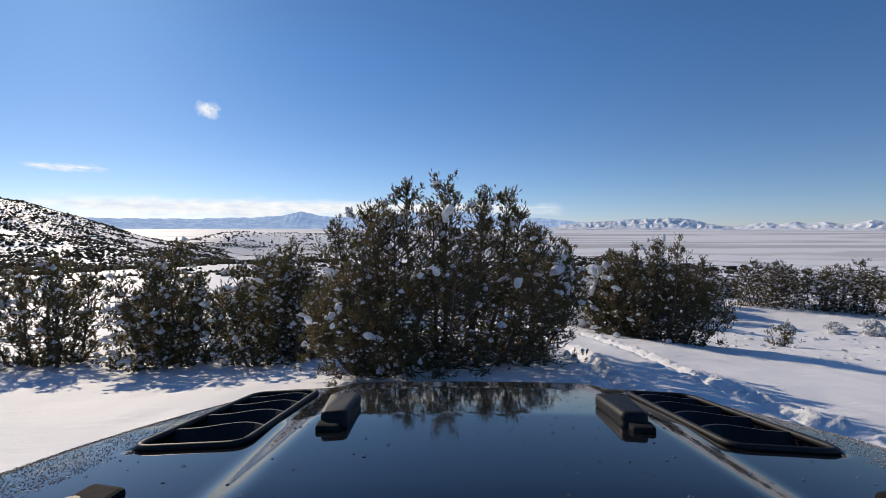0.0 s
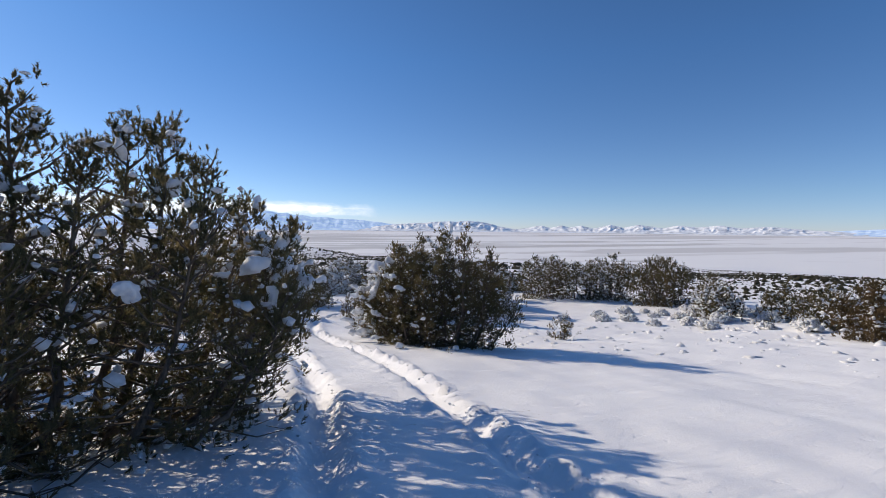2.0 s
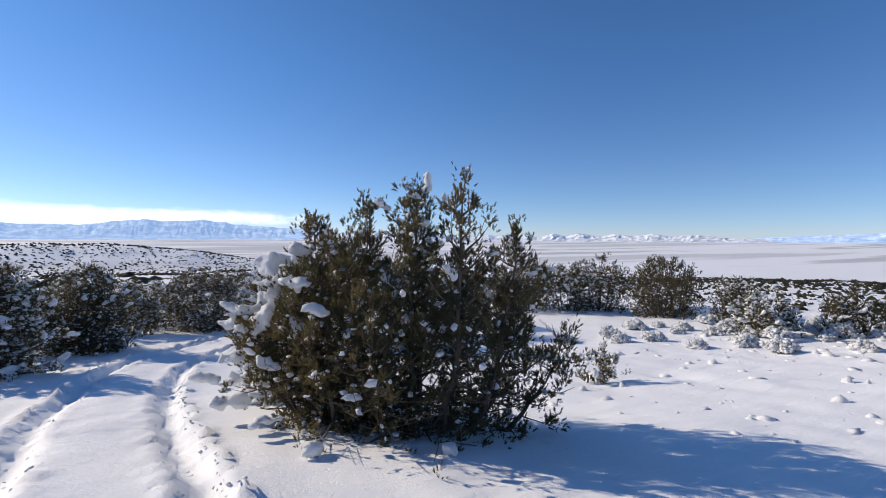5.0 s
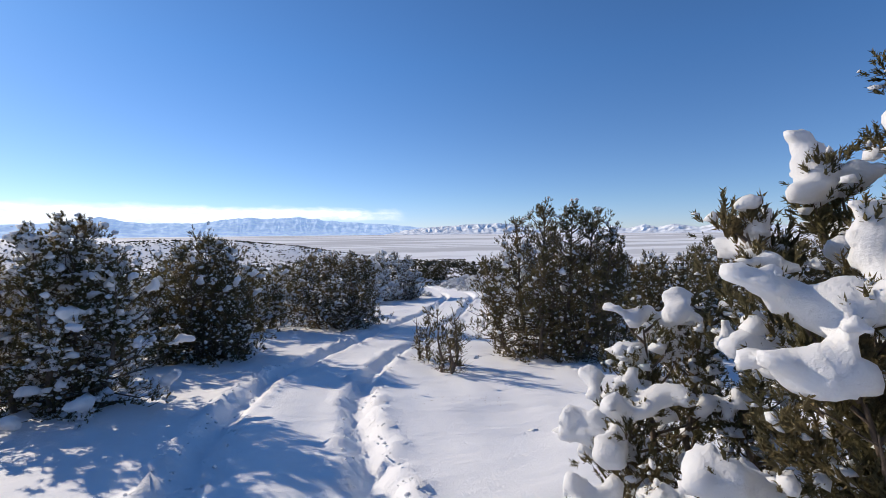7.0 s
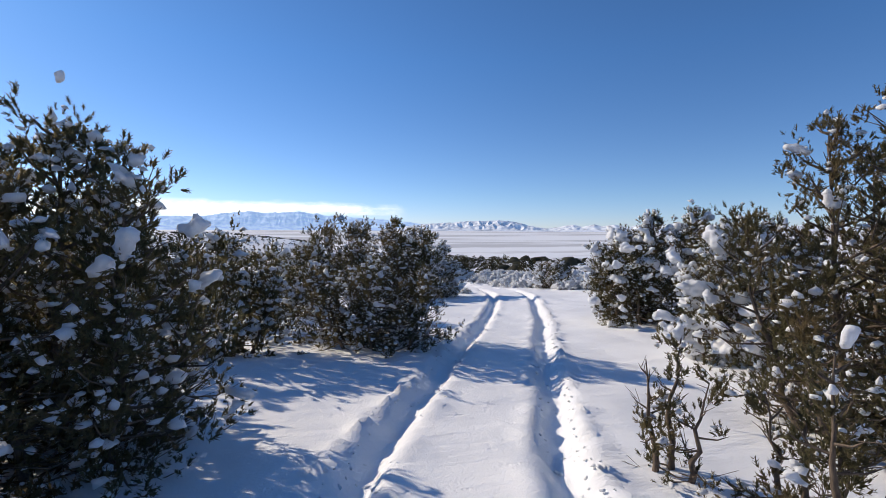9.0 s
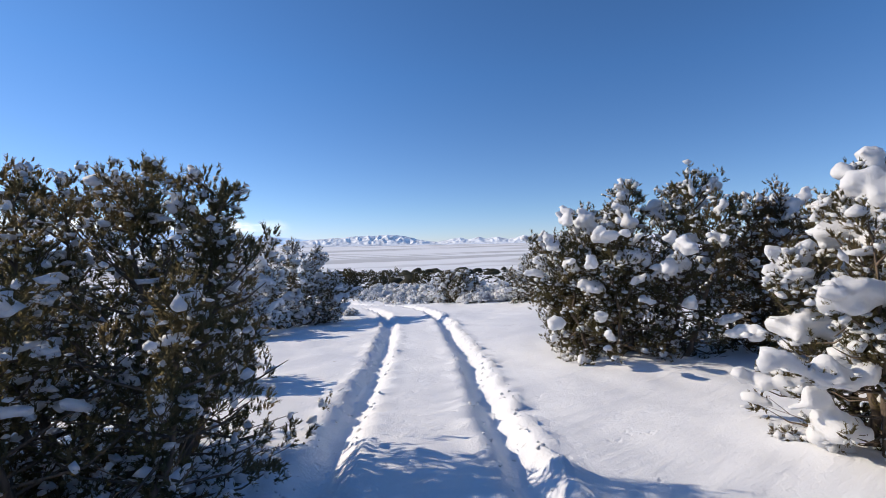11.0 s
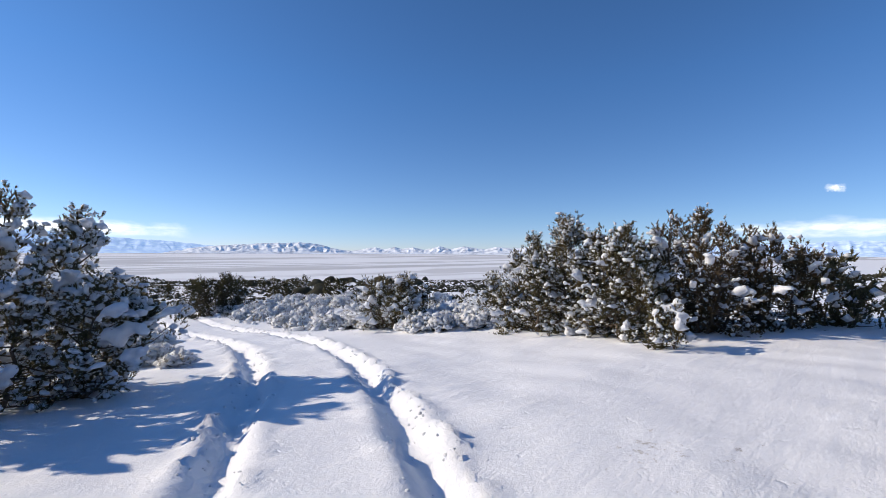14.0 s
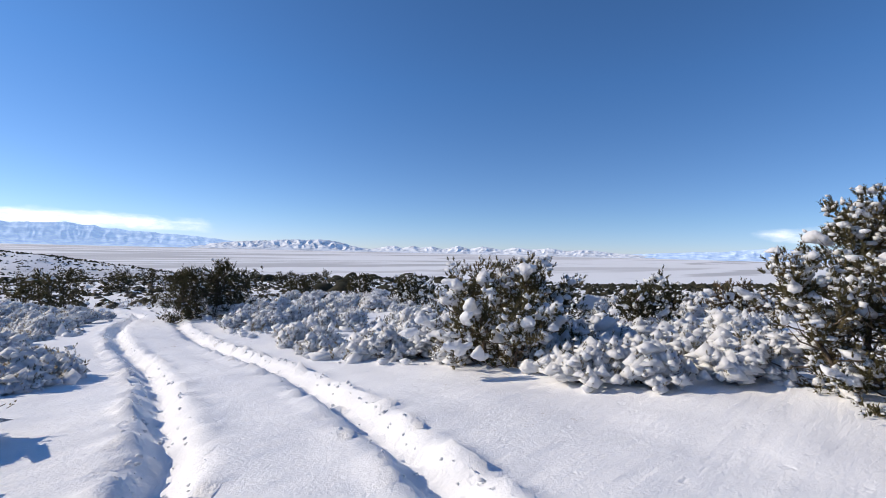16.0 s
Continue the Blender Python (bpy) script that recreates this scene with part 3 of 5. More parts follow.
    bough = g.choice(len(roots), n_c, p=wish / wish.sum())
    along = np.clip(g.beta(1.3, 0.9, n_c), 0.06, 1)
    sag = -0.3 * (along * (1 - along))[:, None] * length[bough][:, None] * np.array([0, 0, 1.0])
    heart = roots[bough] + span[bough] * along[:, None] + sag + g.normal(size=(n_c, 3)) * (0.05 * (0.5 + 0.6 * np.minimum(length[bough], 1.2)))[:, None]
    of = np.repeat(np.arange(n_c), per)
    own, u = bough[of], along[of]
    puff = g.normal(size=(n_t, 3)) * (1, 1, 1.25)
    p = heart[of] + puff * (size * g.uniform(0.2, 0.38, n_c))[of][:, None]
    ground_z = lay(at[0] + p[:, 0], at[1] + p[:, 1]) - z0
    p[:, 2] = np.maximum(p[:, 2], 0.04 + ground_z)
    way = puff * 0.42 + (0, 0, 0.75) + 0.45 * span[own] / length[own][:, None]
    way /= np.linalg.norm(way, axis=1, keepdims=True)
    r = size * (g.uniform(0.5, 1.05, n_t) if fine else g.uniform(0.65, 1.25, n_t)) * (1.1 - 0.2 * u)
    crown_v, crown_f = placed_sprigs(PLUME if fine else ROUGH_PLUME, p - way * r[:, None] * 0.3, way, r, g)
    mesh_object("crown", crown_v, crown_f, leaf or JUNIPER, tree)
    for path in limbs:
        v, faces = tubes([path], 6)
        mesh_object("stem", v, faces, BARK, tree, smooth=True)
    v, faces = tubes(boughs, 3)
    tagged(mesh_object("limbwork", v, faces, BARK, tree, smooth=True), kind="stuff")
    # flecks of snow on single sprays
    side = (span[:, 0] * lean[0] + span[:, 1] * lean[1]) / (length + 0.1)
    seat = p + way * r[:, None] * g.uniform(0.0, 0.4, n_t)[:, None] + np.stack([0 * r, 0 * r, 0.06 * r], -1)
    wish = np.exp(0.7 * side[own]) * (0.3 + u)
    few = min(int(n_t * (0.26 if fine else 0.36) * snow), int(0.8 * n_t))
    pick = g.choice(n_t, few, replace=False, p=wish / wish.sum())
    ss = r[pick] * ((0.1 + 0.3 * g.uniform(0, 1, few) ** 2.6) if fine else (0.09 + 0.3 * g.uniform(0, 1, few) ** 2))
    shape = np.stack([ss * g.uniform(1.0, 1.9, few), ss * g.uniform(0.8, 1.3, few), ss * g.uniform(0.8, 1.4, few)], -1)
    turn, plump = np.arctan2(way[pick, 1], way[pick, 0]), fine & (ss > 0.017)
    v, faces = joined([placed_lumps(form, fc, seat[pick][sel], shape[sel], turn[sel], g) for form, fc, sel in ((FLECK, FLECK_FACE, plump), (GRAIN, GRAIN_FACE, ~plump)) if sel.any()])
    tagged(mesh_object("snow_fleck", v, faces, SNOW, tree, smooth=True, label="flecks of fresh snow on single sprays"), kind="stuff")
    # drapes of snow that lie along whole boughs and hang over their ends
    gap = np.hypot(ends[:, None, 0] - ends[None, :, 0], ends[:, None, 1] - ends[None, :, 1])
    above = ((gap < 0.35) & (ends[None, :, 2] > ends[:, None, 2] + 0.2)).sum(1)
    wish = np.exp(1.3 * side - 0.06 * above) * (length + 0.05) * np.where(length < 0.42, 0.12, 1.0)
    loads = [(hd, big * (0.4 + 0.75 * g.uniform(0, 1) ** 1.5), 0.15) for hd in g.choice(len(roots), min(int(12 * snow * len(sp) ** 0.75), len(roots) // 2), replace=False, p=wish / wish.sum())]
    if pillows[0]:
        wish = np.exp(2.6 * side - crest * above) * (length + 0.05) * np.where(length < 0.42, 0.12, 1.0)
        if focus:
            wish = (length + 0.05) * np.where(ends[:, 2] > 0.72 * sp[:, 2].max(), 0.1, 1.0) * np.exp(-crest * above - ((ends[:, 0] - focus[0]) ** 2 + (ends[:, 1] - focus[1]) ** 2) / focus[2] ** 2)
        loads += [(hd, pillows[1] * g.uniform(0.5, 0.95), 0.3) for hd in g.choice(len(roots), pillows[0], replace=False, p=wish / wish.sum())]
    chunks, laid = [], []
    for hd, s0, loose in loads[::-1]:
        s0 *= min(1.0, 0.5 + length[hd])
        if any(np.linalg.norm(ends[hd] - e) < 0.95 * (s0 + s1) for e, s1 in laid):
            continue
        laid.append((ends[hd], s0))
        t0 = max(g.uniform(0.3, 0.7), 1.06 - 3.4 * s0 / length[hd])
        reach = max((1.06 - t0) * length[hd], 1.2 * s0)
        k = int(min(max(reach / (0.42 * s0), 3), 7))
        q = np.linspace(0, 1, k)
        t = (t0 + (1.06 - t0) * q)[:, None]
        cp = roots[hd] + span[hd] * t - np.array([0, 0, 0.3]) * (t * (1 - t)) * length[hd] + g.normal(size=(k, 3)) * s0 * (1.3 * loose, 1.3 * loose, 1.0 * loose)
        cp[:, 2] = ends[hd, 2] + (cp[:, 2] - ends[hd, 2]) * 0.85
        cp[:, 2] += 0.28 * s0 + 0.03 - 1.3 * s0 * np.clip(q - 0.55, 0, 1)
        cs = s0 * (0.5 + 0.5 * np.sin(np.pi * np.clip(0.15 + 0.75 * q, 0, 1))) * g.uniform(0.75, 1.15, k)
        turn = math.atan2(span[hd, 1], span[hd, 0])
        chunks.append(placed_lumps(LUMP2 if fine else LUMP1, FACE2 if fine else FACE1, cp, np.stack([cs * g.uniform(0.85, 1.25, k), cs * g.uniform(0.65, 1.0, k), cs * g.uniform(0.7, 1.1, k)], -1), turn + g.normal(size=k) * 0.4, g))
    v, faces = joined(chunks)
    snow_load = mesh_object("snow_load", v, faces, SNOW, tree, smooth=True, label="drapes of fresh white snow along the boughs")
    fuse = snow_load.modifiers.new("fuse", "REMESH")
    fuse.mode, fuse.voxel_size, fuse.use_smooth_shade = "VOXEL", (0.04 if fine else 0.06), True
    soft = snow_load.modifiers.new("soften", "SMOOTH")
    soft.factor, soft.iterations = 0.5, 2
    rough = snow_load.modifiers.new("crumble", "DISPLACE")
    rough.texture, rough.texture_coords, rough.strength, rough.mid_level = CRUMBLE, "GLOBAL", 0.085, 0.5
    tagged(snow_load, kind="stuff")
    return tree


def clump(seed, rx, ry, tall, count, turn=0.0):
    """Spires spread over an ellipse, the tallest towards its middle."""
    g = np.random.default_rng(seed)
    rows = []
    for i in range(count):
        a, q = i * 2.4 + g.uniform(-0.4, 0.4), math.sqrt((i + 0.35) / count)
        x, y = rx * 0.72 * q * math.cos(a), ry * 0.72 * q * math.sin(a)
        c, s = math.cos(radians(turn)), math.sin(radians(turn))
        rad = (rx + ry) / 2 * g.uniform(0.42, 0.58)
        rows.append((x * c - y * s, x * s + y * c, tall * (1 - 0.42 * q * q) * g.uniform(0.86, 1.04), rad))
    return rows


# the large juniper that the vehicle faces
juniper((0.6, 8.3), [(-0.7, 0.9, 3.55, 1.0), (0.9, 0.9, 3.35, 1.0), (1.7, 1.0, 3.05, 0.85), (-2.0, 0.3, 2.7, 0.9), (0.1, 0.2, 3.45, 1.1), (-1.3, -0.9, 2.3, 1.1), (0.3, -1.2, 2.2, 1.1),
                     (1.7, -0.5, 2.3, 1.05), (-2.1, -1.0, 1.3, 0.8), (2.3, 0.2, 1.9, 0.8), (1.3, 0.4, 3.2, 0.8), (-1.3, 0.6, 3.05, 0.85), (2.55, 0.7, 2.1, 0.75), (2.5, -0.3, 1.5, 0.8), (2.1, 1.6, 2.6, 0.8), (2.6, 1.5, 2.3, 0.75), (2.7, 2.2, 2.0, 0.7), (2.75, 1.2, 1.5, 0.7), (2.9, 1.8, 1.4, 0.6), (-1.9, -1.6, 1.15, 0.75), (-1.3, -1.8, 1.1, 0.7), (-1.6, -1.2, 1.6, 0.8), (-0.7, -1.9, 1.2, 0.7), (-1.3, 0.1, 2.95, 0.9), (-0.8, -0.5, 2.8, 0.9), (0.8, -0.3, 2.8, 1.0), (-0.1, -0.6, 2.9, 1.0)],
        "large dark green many-stemmed juniper flecked with snow", 51, 58000, 0.138, 0.36, 0.08, fine=True, pillows=(14, 0.14), focus=(2.6, 1.0, 0.7))
# the juniper passed close on the right-hand side
juniper((8.1, 15.8), [(-1.15, 1.0, 3.2, 0.75), (-0.45, 0.5, 3.35, 0.8), (0.1, 0.0, 3.58, 0.85), (0.4, -0.75, 3.42, 0.85), (1.2, -0.9, 2.9, 0.75), (-1.6, 1.5, 2.2, 0.8), (-2.0, 2.0, 1.5, 0.7), (0.0, -0.2, 2.6, 1.1),
                      (-0.8, -0.6, 2.0, 1.0), (1.7, -0.2, 2.0, 0.8), (-1.5, 0.4, 2.3, 0.9), (2.0, -1.0, 1.4, 0.7), (-0.5, 2.4, 2.9, 0.7), (-1.1, 1.9, 2.6, 0.65), (-1.75, 2.5, 1.9, 0.55), (-1.3, 1.2, 2.2, 0.7), (-0.9, 0.2, 2.7, 0.75), (-1.9, 1.4, 1.5, 0.6), (-0.2, 1.2, 2.9, 0.7), (-1.5, 1.9, 1.9, 0.7), (-1.1, 2.5, 2.2, 0.6), (-0.6, 1.8, 2.7, 0.7), (-0.2, -0.4, 3.0, 0.8), (0.8, -0.2, 2.5, 0.9), (1.4, -0.6, 2.2, 0.8)],
        "tall open juniper with heavy pillows of snow on low boughs", 52, 66000, 0.138, 0.3, 0.08, (-0.9, 0.5), fine=True, pillows=(90, 0.15), crest=0.12, focus=(-1.8, 1.8, 0.9))
juniper((10.4, 26.7), [(-0.52, 0.52, 3.4, 1.0), (0, 0, 3.85, 1.05), (0.5, -0.5, 3.75, 1.05), (0.85, -0.8, 3.6, 1.0), (1.15, -1.15, 3.2, 1.0), (-1.1, 1.0, 2.3, 0.95), (0.8, 0.8, 3.2, 1.1), (-0.5, -0.7, 2.3, 0.9), (0.5, -1.5, 2.2, 0.9), (-1.4, 0.2, 1.7, 0.8), (1.7, -0.6, 2.6, 0.9)], "open grey-green juniper with thin bare stems showing", 53, 34000, 0.138, 0.38, 0.06, fine=True)
juniper((15.1, 27.2), clump(54, 2.4, 1.9, 2.8, 9), "dark round juniper lightly flecked with snow", 54, 12000, 0.19, 0.5, 0.08)
juniper((7.3, 25.3), clump(55, 0.6, 0.6, 1.5, 4), "thin young juniper with sparse tufts on bare stems", 55, 1000, 0.12, 0.4, 0.05, bare=0.6, fine=True)
juniper((7.25, 26.7), clump(46, 0.45, 0.45, 1.35, 3), "thin young juniper with sparse tufts on bare stems", 46, 800, 0.12, 0.5, 0.05, bare=0.6, fine=True)
juniper((7.7, 26.0), clump(47, 0.5, 0.45, 1.15, 3), "thin young juniper with sparse tufts on bare stems", 47, 700, 0.12, 0.5, 0.05, bare=0.6, fine=True)
# the low one at the foot of the tall open juniper
juniper((7.0, 19.25), clump(48, 0.9, 0.85, 1.8, 6), "low juniper bowed under big rounded snow pads", 48, 8000, 0.125, 0.9, 0.1, (-0.8, -0.5), fine=True, pillows=(90, 0.19), crest=0.12)
juniper((2.5, 28.4), [(0, 0, 2.8, 1.0), (-0.5, 0.2, 2.5, 0.95), (0.5, -0.2, 2.45, 0.95), (0.1, 0.6, 2.2, 0.95), (-0.2, -0.6, 2.1, 1.0), (0.9, 0.3, 1.6, 0.85), (-0.9, -0.3, 1.6, 0.85), (0.6, -0.8, 1.3, 0.8), (-0.7, 0.8, 1.4, 0.8)], "dark conical juniper with snow-tipped boughs", 56, 21000, 0.155, 0.8, 0.08, fine=True)
juniper((0.9, 33.2), clump(57, 1.7, 1.6, 2.6, 6), "dark juniper with snow-tipped boughs", 57, 4000, 0.23, 0.9, 0.12)
juniper((1.2, 24.6), clump(58, 1.45, 1.5, 2.95, 7), "dark juniper with drooping snowy boughs", 58, 26000, 0.135, 1.5, 0.08, fine=True, pillows=(20, 0.13))
juniper((0.3, 28.7), clump(94, 1.4, 1.4, 2.5, 6), "dark juniper dusted with snow", 94, 5000, 0.21, 1.0, 0.12)
juniper((1.2, 30.8), clump(95, 1.4, 1.4, 2.4, 6), "dark juniper dusted with snow", 95, 4000, 0.21, 1.0, 0.12)
juniper((-0.4, 27.2), clump(59, 1.5, 1.5, 2.6, 6), "tall dark juniper dusted with snow", 59, 4500, 0.22, 0.9, 0.12)
juniper((-2.6, 28.6), clump(92, 1.7, 1.6, 2.5, 6), "dark juniper dusted with snow", 92, 3500, 0.23, 0.9, 0.12)
juniper((-2.2, 24.6), clump(93, 1.5, 1.4, 2.3, 6), "dark juniper dusted with snow", 93, 3500, 0.23, 0.9, 0.12)
juniper((6.2, 33.4), [(-1.0, 1.5, 2.6, 0.85), (0.3, 0.3, 2.6, 0.9), (0.75, -0.6, 2.4, 0.85), (-0.6, 0.4, 2.4, 1.0), (-1.6, 0.6, 1.9, 0.9), (-0.5, -1.2, 1.7, 0.9), (0.5, -1.5, 1.6, 0.85), (1.0, 0.4, 2.0, 0.55), (-1.4, -0.6, 1.6, 0.8), (-0.35, 0.95, 2.5, 0.9), (-1.3, 1.1, 2.3, 0.9), (0.2, -0.4, 2.3, 0.9)],
        "broad juniper thicket packed with small lumps of snow", 60, 36000, 0.128, 1.0, 0.05, fine=True, pillows=(4, 0.09))
juniper((3.6, 36.5), clump(61, 1.8, 1.6, 2.2, 6), "juniper thicket packed with small lumps of snow", 61, 4000, 0.22, 1.3, 0.13)
juniper((14.0, 34.0), [(0.1, 0.1, 3.05, 0.95), (-0.6, 0.5, 2.6, 0.85), (0.7, -0.8, 3.1, 0.9), (0.5, 0.9, 2.7, 0.9), (-1.2, 0.6, 2.1, 0.8), (-0.9, -0.3, 2.1, 0.85), (0.4, -1.4, 2.7, 0.9), (0.3, 1.0, 2.2, 0.7), (1.4, 0.0, 3.1, 0.9), (0.0, 1.35, 1.75, 0.65), (0.5, 1.7, 2.0, 0.55), (-0.8, 1.1, 1.5, 0.6), (1.05, 1.1, 2.6, 0.55), (-0.7, 1.6, 2.15, 0.5), (-0.4, 1.0, 2.5, 0.65), (-0.85, 1.35, 1.4, 0.5)],
        "tall juniper with thick snow along its outer boughs", 62, 48000, 0.15, 0.9, 0.09, (-0.75, 0.35), fine=True, pillows=(75, 0.15), crest=0.16)
juniper((12.05, 29.95), clump(63, 1.15, 1.15, 2.85, 7), "juniper buried under big white snow pillows", 63, 12000, 0.14, 1.5, 0.14, (-0.8, 0.1), fine=True, pillows=(70, 0.2), crest=0.02)
juniper((16.4, 32.5), clump(64, 1.9, 1.8, 3.3, 8), "bronze-green juniper with patches of snow", 64, 20000, 0.165, 0.8, 0.1, leaf=JUNIPER_BROWN, fine=True, pillows=(6, 0.13))
juniper((10.7, 45.9), [(-0.6, 0.1, 3.05, 0.95), (0.4, 0.5, 3.05, 0.95), (1.2, 0.2, 2.7, 0.95), (-1.5, -0.4, 2.4, 0.95), (0.6, -0.8, 1.8, 0.95), (-0.7, -1.0, 1.9, 0.95), (1.9, -0.1, 1.5, 0.75), (-2.2, 0.3, 1.9, 0.8), (2.0, -0.7, 1.3, 0.75), (1.4, -1.0, 1.7, 0.8)],
        "broad dark juniper with plates of snow on every bough", 65, 19000, 0.17, 2.2, 0.12, (-0.3, -0.5), fine=True, pillows=(60, 0.17))
juniper((8.5, 43.4), clump(91, 1.4, 1.3, 1.6, 6), "low juniper with plates of snow on its boughs", 91, 6500, 0.2, 2.2, 0.14, (-0.1, -0.5), pillows=(34, 0.19))
juniper((21.25, 43.75), [(-0.2, -0.9, 2.8, 0.8), (0.35, -0.5, 2.75, 0.8), (-0.05, 0.2, 2.35, 0.8), (0.15, 0.75, 1.95, 0.75), (-0.4, 1.1, 1.35, 0.7), (0.7, 0.5, 2.15, 0.8), (-0.7, -0.3, 1.8, 0.8), (0.8, -0.9, 2.4, 0.8)], "upright juniper covered in small lumps of snow", 66, 24000, 0.155, 1.5, 0.07, (-0.8, -0.2), fine=True, pillows=(8, 0.12))
juniper((21.2, 41.6), clump(67, 1.5, 1.5, 2.65, 8), "upright juniper with snow pads on its boughs", 67, 22000, 0.155, 1.3, 0.08, (-0.8, -0.2), fine=True, pillows=(9, 0.13))
juniper((22.5, 40.5), clump(68, 1.9, 1.7, 2.75, 8), "bronze-tinged juniper lightly flecked with snow", 68, 12000, 0.165, 0.8, 0.1, (-0.8, -0.2), leaf=JUNIPER_BROWN, fine=True, pillows=(10, 0.15))
juniper((23.7, 39.3), clump(99, 1.6, 1.5, 2.3, 7), "bronze-tinged juniper flecked with snow beside a taller one", 99, 7000, 0.18, 0.7, 0.1, leaf=JUNIPER_BROWN)
juniper((25.1, 38.3), clump(69, 1.2, 1.1, 1.6, 5), "low dark juniper bush", 69, 2600, 0.22, 0.4, 0.1)
juniper((20.2, 48.7), clump(70, 1.65, 1.5, 1.65, 8), "low juniper loaded with round pillows of snow", 70, 13000, 0.15, 1.0, 0.1, (-0.6, -0.4), fine=True, pillows=(34, 0.14))
juniper((26.2, 49.0), clump(71, 1.2, 1.1, 1.2, 5), "low dark juniper bush edged with snow", 71, 2600, 0.21, 0.6, 0.1, leaf=JUNIPER_DARK)
juniper((29.3, 47.8), clump(72, 1.0, 1.0, 0.95, 4), "low bronze juniper bush edged with snow", 72, 1800, 0.21, 0.9, 0.1, leaf=JUNIPER_BROWN)
juniper((19.4, 63.5), clump(73, 2.4, 2.2, 2.3, 9), "round dark green juniper with little snow", 73, 17000, 0.19, 0.3, 0.06, fine=True, leaf=JUNIPER_DARK)
juniper((27.8, 61.2), clump(74, 1.6, 1.5, 1.5, 6), "low juniper with snowy top", 74, 3000, 0.22, 0.6, 0.1, leaf=JUNIPER_DARK)
# beyond the open field
juniper((23.9, 32.6), clump(75, 3.1, 2.4, 3.3, 10), "dark juniper at the edge of a snowy clearing", 75, 9500, 0.21, 0.7, 0.1)
juniper((28.0, 30.2), clump(76, 3.1, 2.4, 3.5, 10), "snow-speckled juniper at the edge of a clearing", 76, 9500, 0.21, 0.9, 0.1)
juniper((28.9, 26.0), clump(77, 3.1, 2.4, 3.6, 10), "olive juniper at the edge of a clearing", 77, 9500, 0.21, 0.3, 0.1)
juniper((24.8, 19.2), clump(78, 1.5, 1.4, 1.9, 6), "low juniper bush half buried in snow", 78, 5000, 0.19, 1.4, 0.12)
juniper((26.9, 17.2), clump(79, 1.6, 1.4, 1.7, 6), "low juniper bush half buried in snow", 79, 5000, 0.19, 0.6, 0.1)
juniper((21.8, 11.2), clump(80, 1.5, 1.4, 2.2, 7), "round olive-brown juniper speckled with snow", 80, 9500, 0.18, 0.45, 0.07, leaf=JUNIPER_BROWN)
juniper((24.2, 13.9), clump(81, 1.7, 1.5, 1.75, 7), "low juniper bush with snow on its boughs", 81, 5000, 0.19, 0.5, 0.1)
juniper((19.5, 5.2), clump(82, 0.8, 0.8, 0.9, 4), "small juniper bush buried in snow", 82, 1500, 0.16, 2.0, 0.16)
# beside and behind the first juniper
juniper((-3.4, 10.8), clump(83, 1.8, 1.7, 2.95, 9), "spreading juniper with pads of snow", 83, 12000, 0.18, 0.6, 0.08)
juniper((-6.5, 11.3), clump(84, 2.1, 1.8, 2.95, 9), "spreading juniper with pads of snow", 84, 11000, 0.19, 0.5, 0.08)
juniper((-9.8, 11.7), clump(85, 2.1, 1.8, 2.9, 8), "spreading juniper lightly flecked with snow", 85, 8500, 0.2, 0.45, 0.08)
juniper((-1.8, 13.6), clump(86, 1.6, 1.5, 2.3, 6), "juniper behind a taller one, dusted with snow", 86, 3500, 0.23, 0.8, 0.12)
juniper((-4.8, 14.6), clump(88, 1.8, 1.6, 2.4, 6), "juniper dusted with snow", 88, 3500, 0.23, 0.8, 0.12)
juniper((-1.2, 19.8), clump(89, 1.6, 1.5, 2.2, 6), "juniper dusted with snow", 89, 3500, 0.23, 0.8, 0.12)
for n, (x, y, broad, tall, load) in enumerate(((31.6, 28.6, 2.2, 3.2, 0.5), (26.2, 34.6, 2.2, 3.2, 0.7), (26.0, 30.6, 2.2, 3.0, 0.7), (29.2, 22.6, 1.7, 2.2, 0.8), (-5.2, 13.6, 1.8, 2.6, 0.8), (-8.4, 14.4, 1.9, 2.6, 0.7), (-2.2, 12.6, 1.5, 2.5, 0.8),
                                               (3.0, 33.0, 1.6, 2.4, 1.1), (4.4, 39.6, 1.8, 2.2, 1.2), (-0.6, 37.5, 1.8, 2.3, 1.0), (-4.6, 33.5, 1.9, 2.4, 0.9), (-5.2, 20.4, 1.8, 2.4, 0.8), (18.6, 33.8, 1.8, 2.7, 0.7),
                                               (12.6, 27.4, 1.4, 2.6, 0.6), (17.6, 29.4, 1.6, 2.2, 0.9))):
    juniper((x, y), clump(140 + n, broad, broad * 0.9, tall, 6), "spreading juniper dusted with snow among other junipers", 140 + n, 5200, 0.21, load, 0.1)
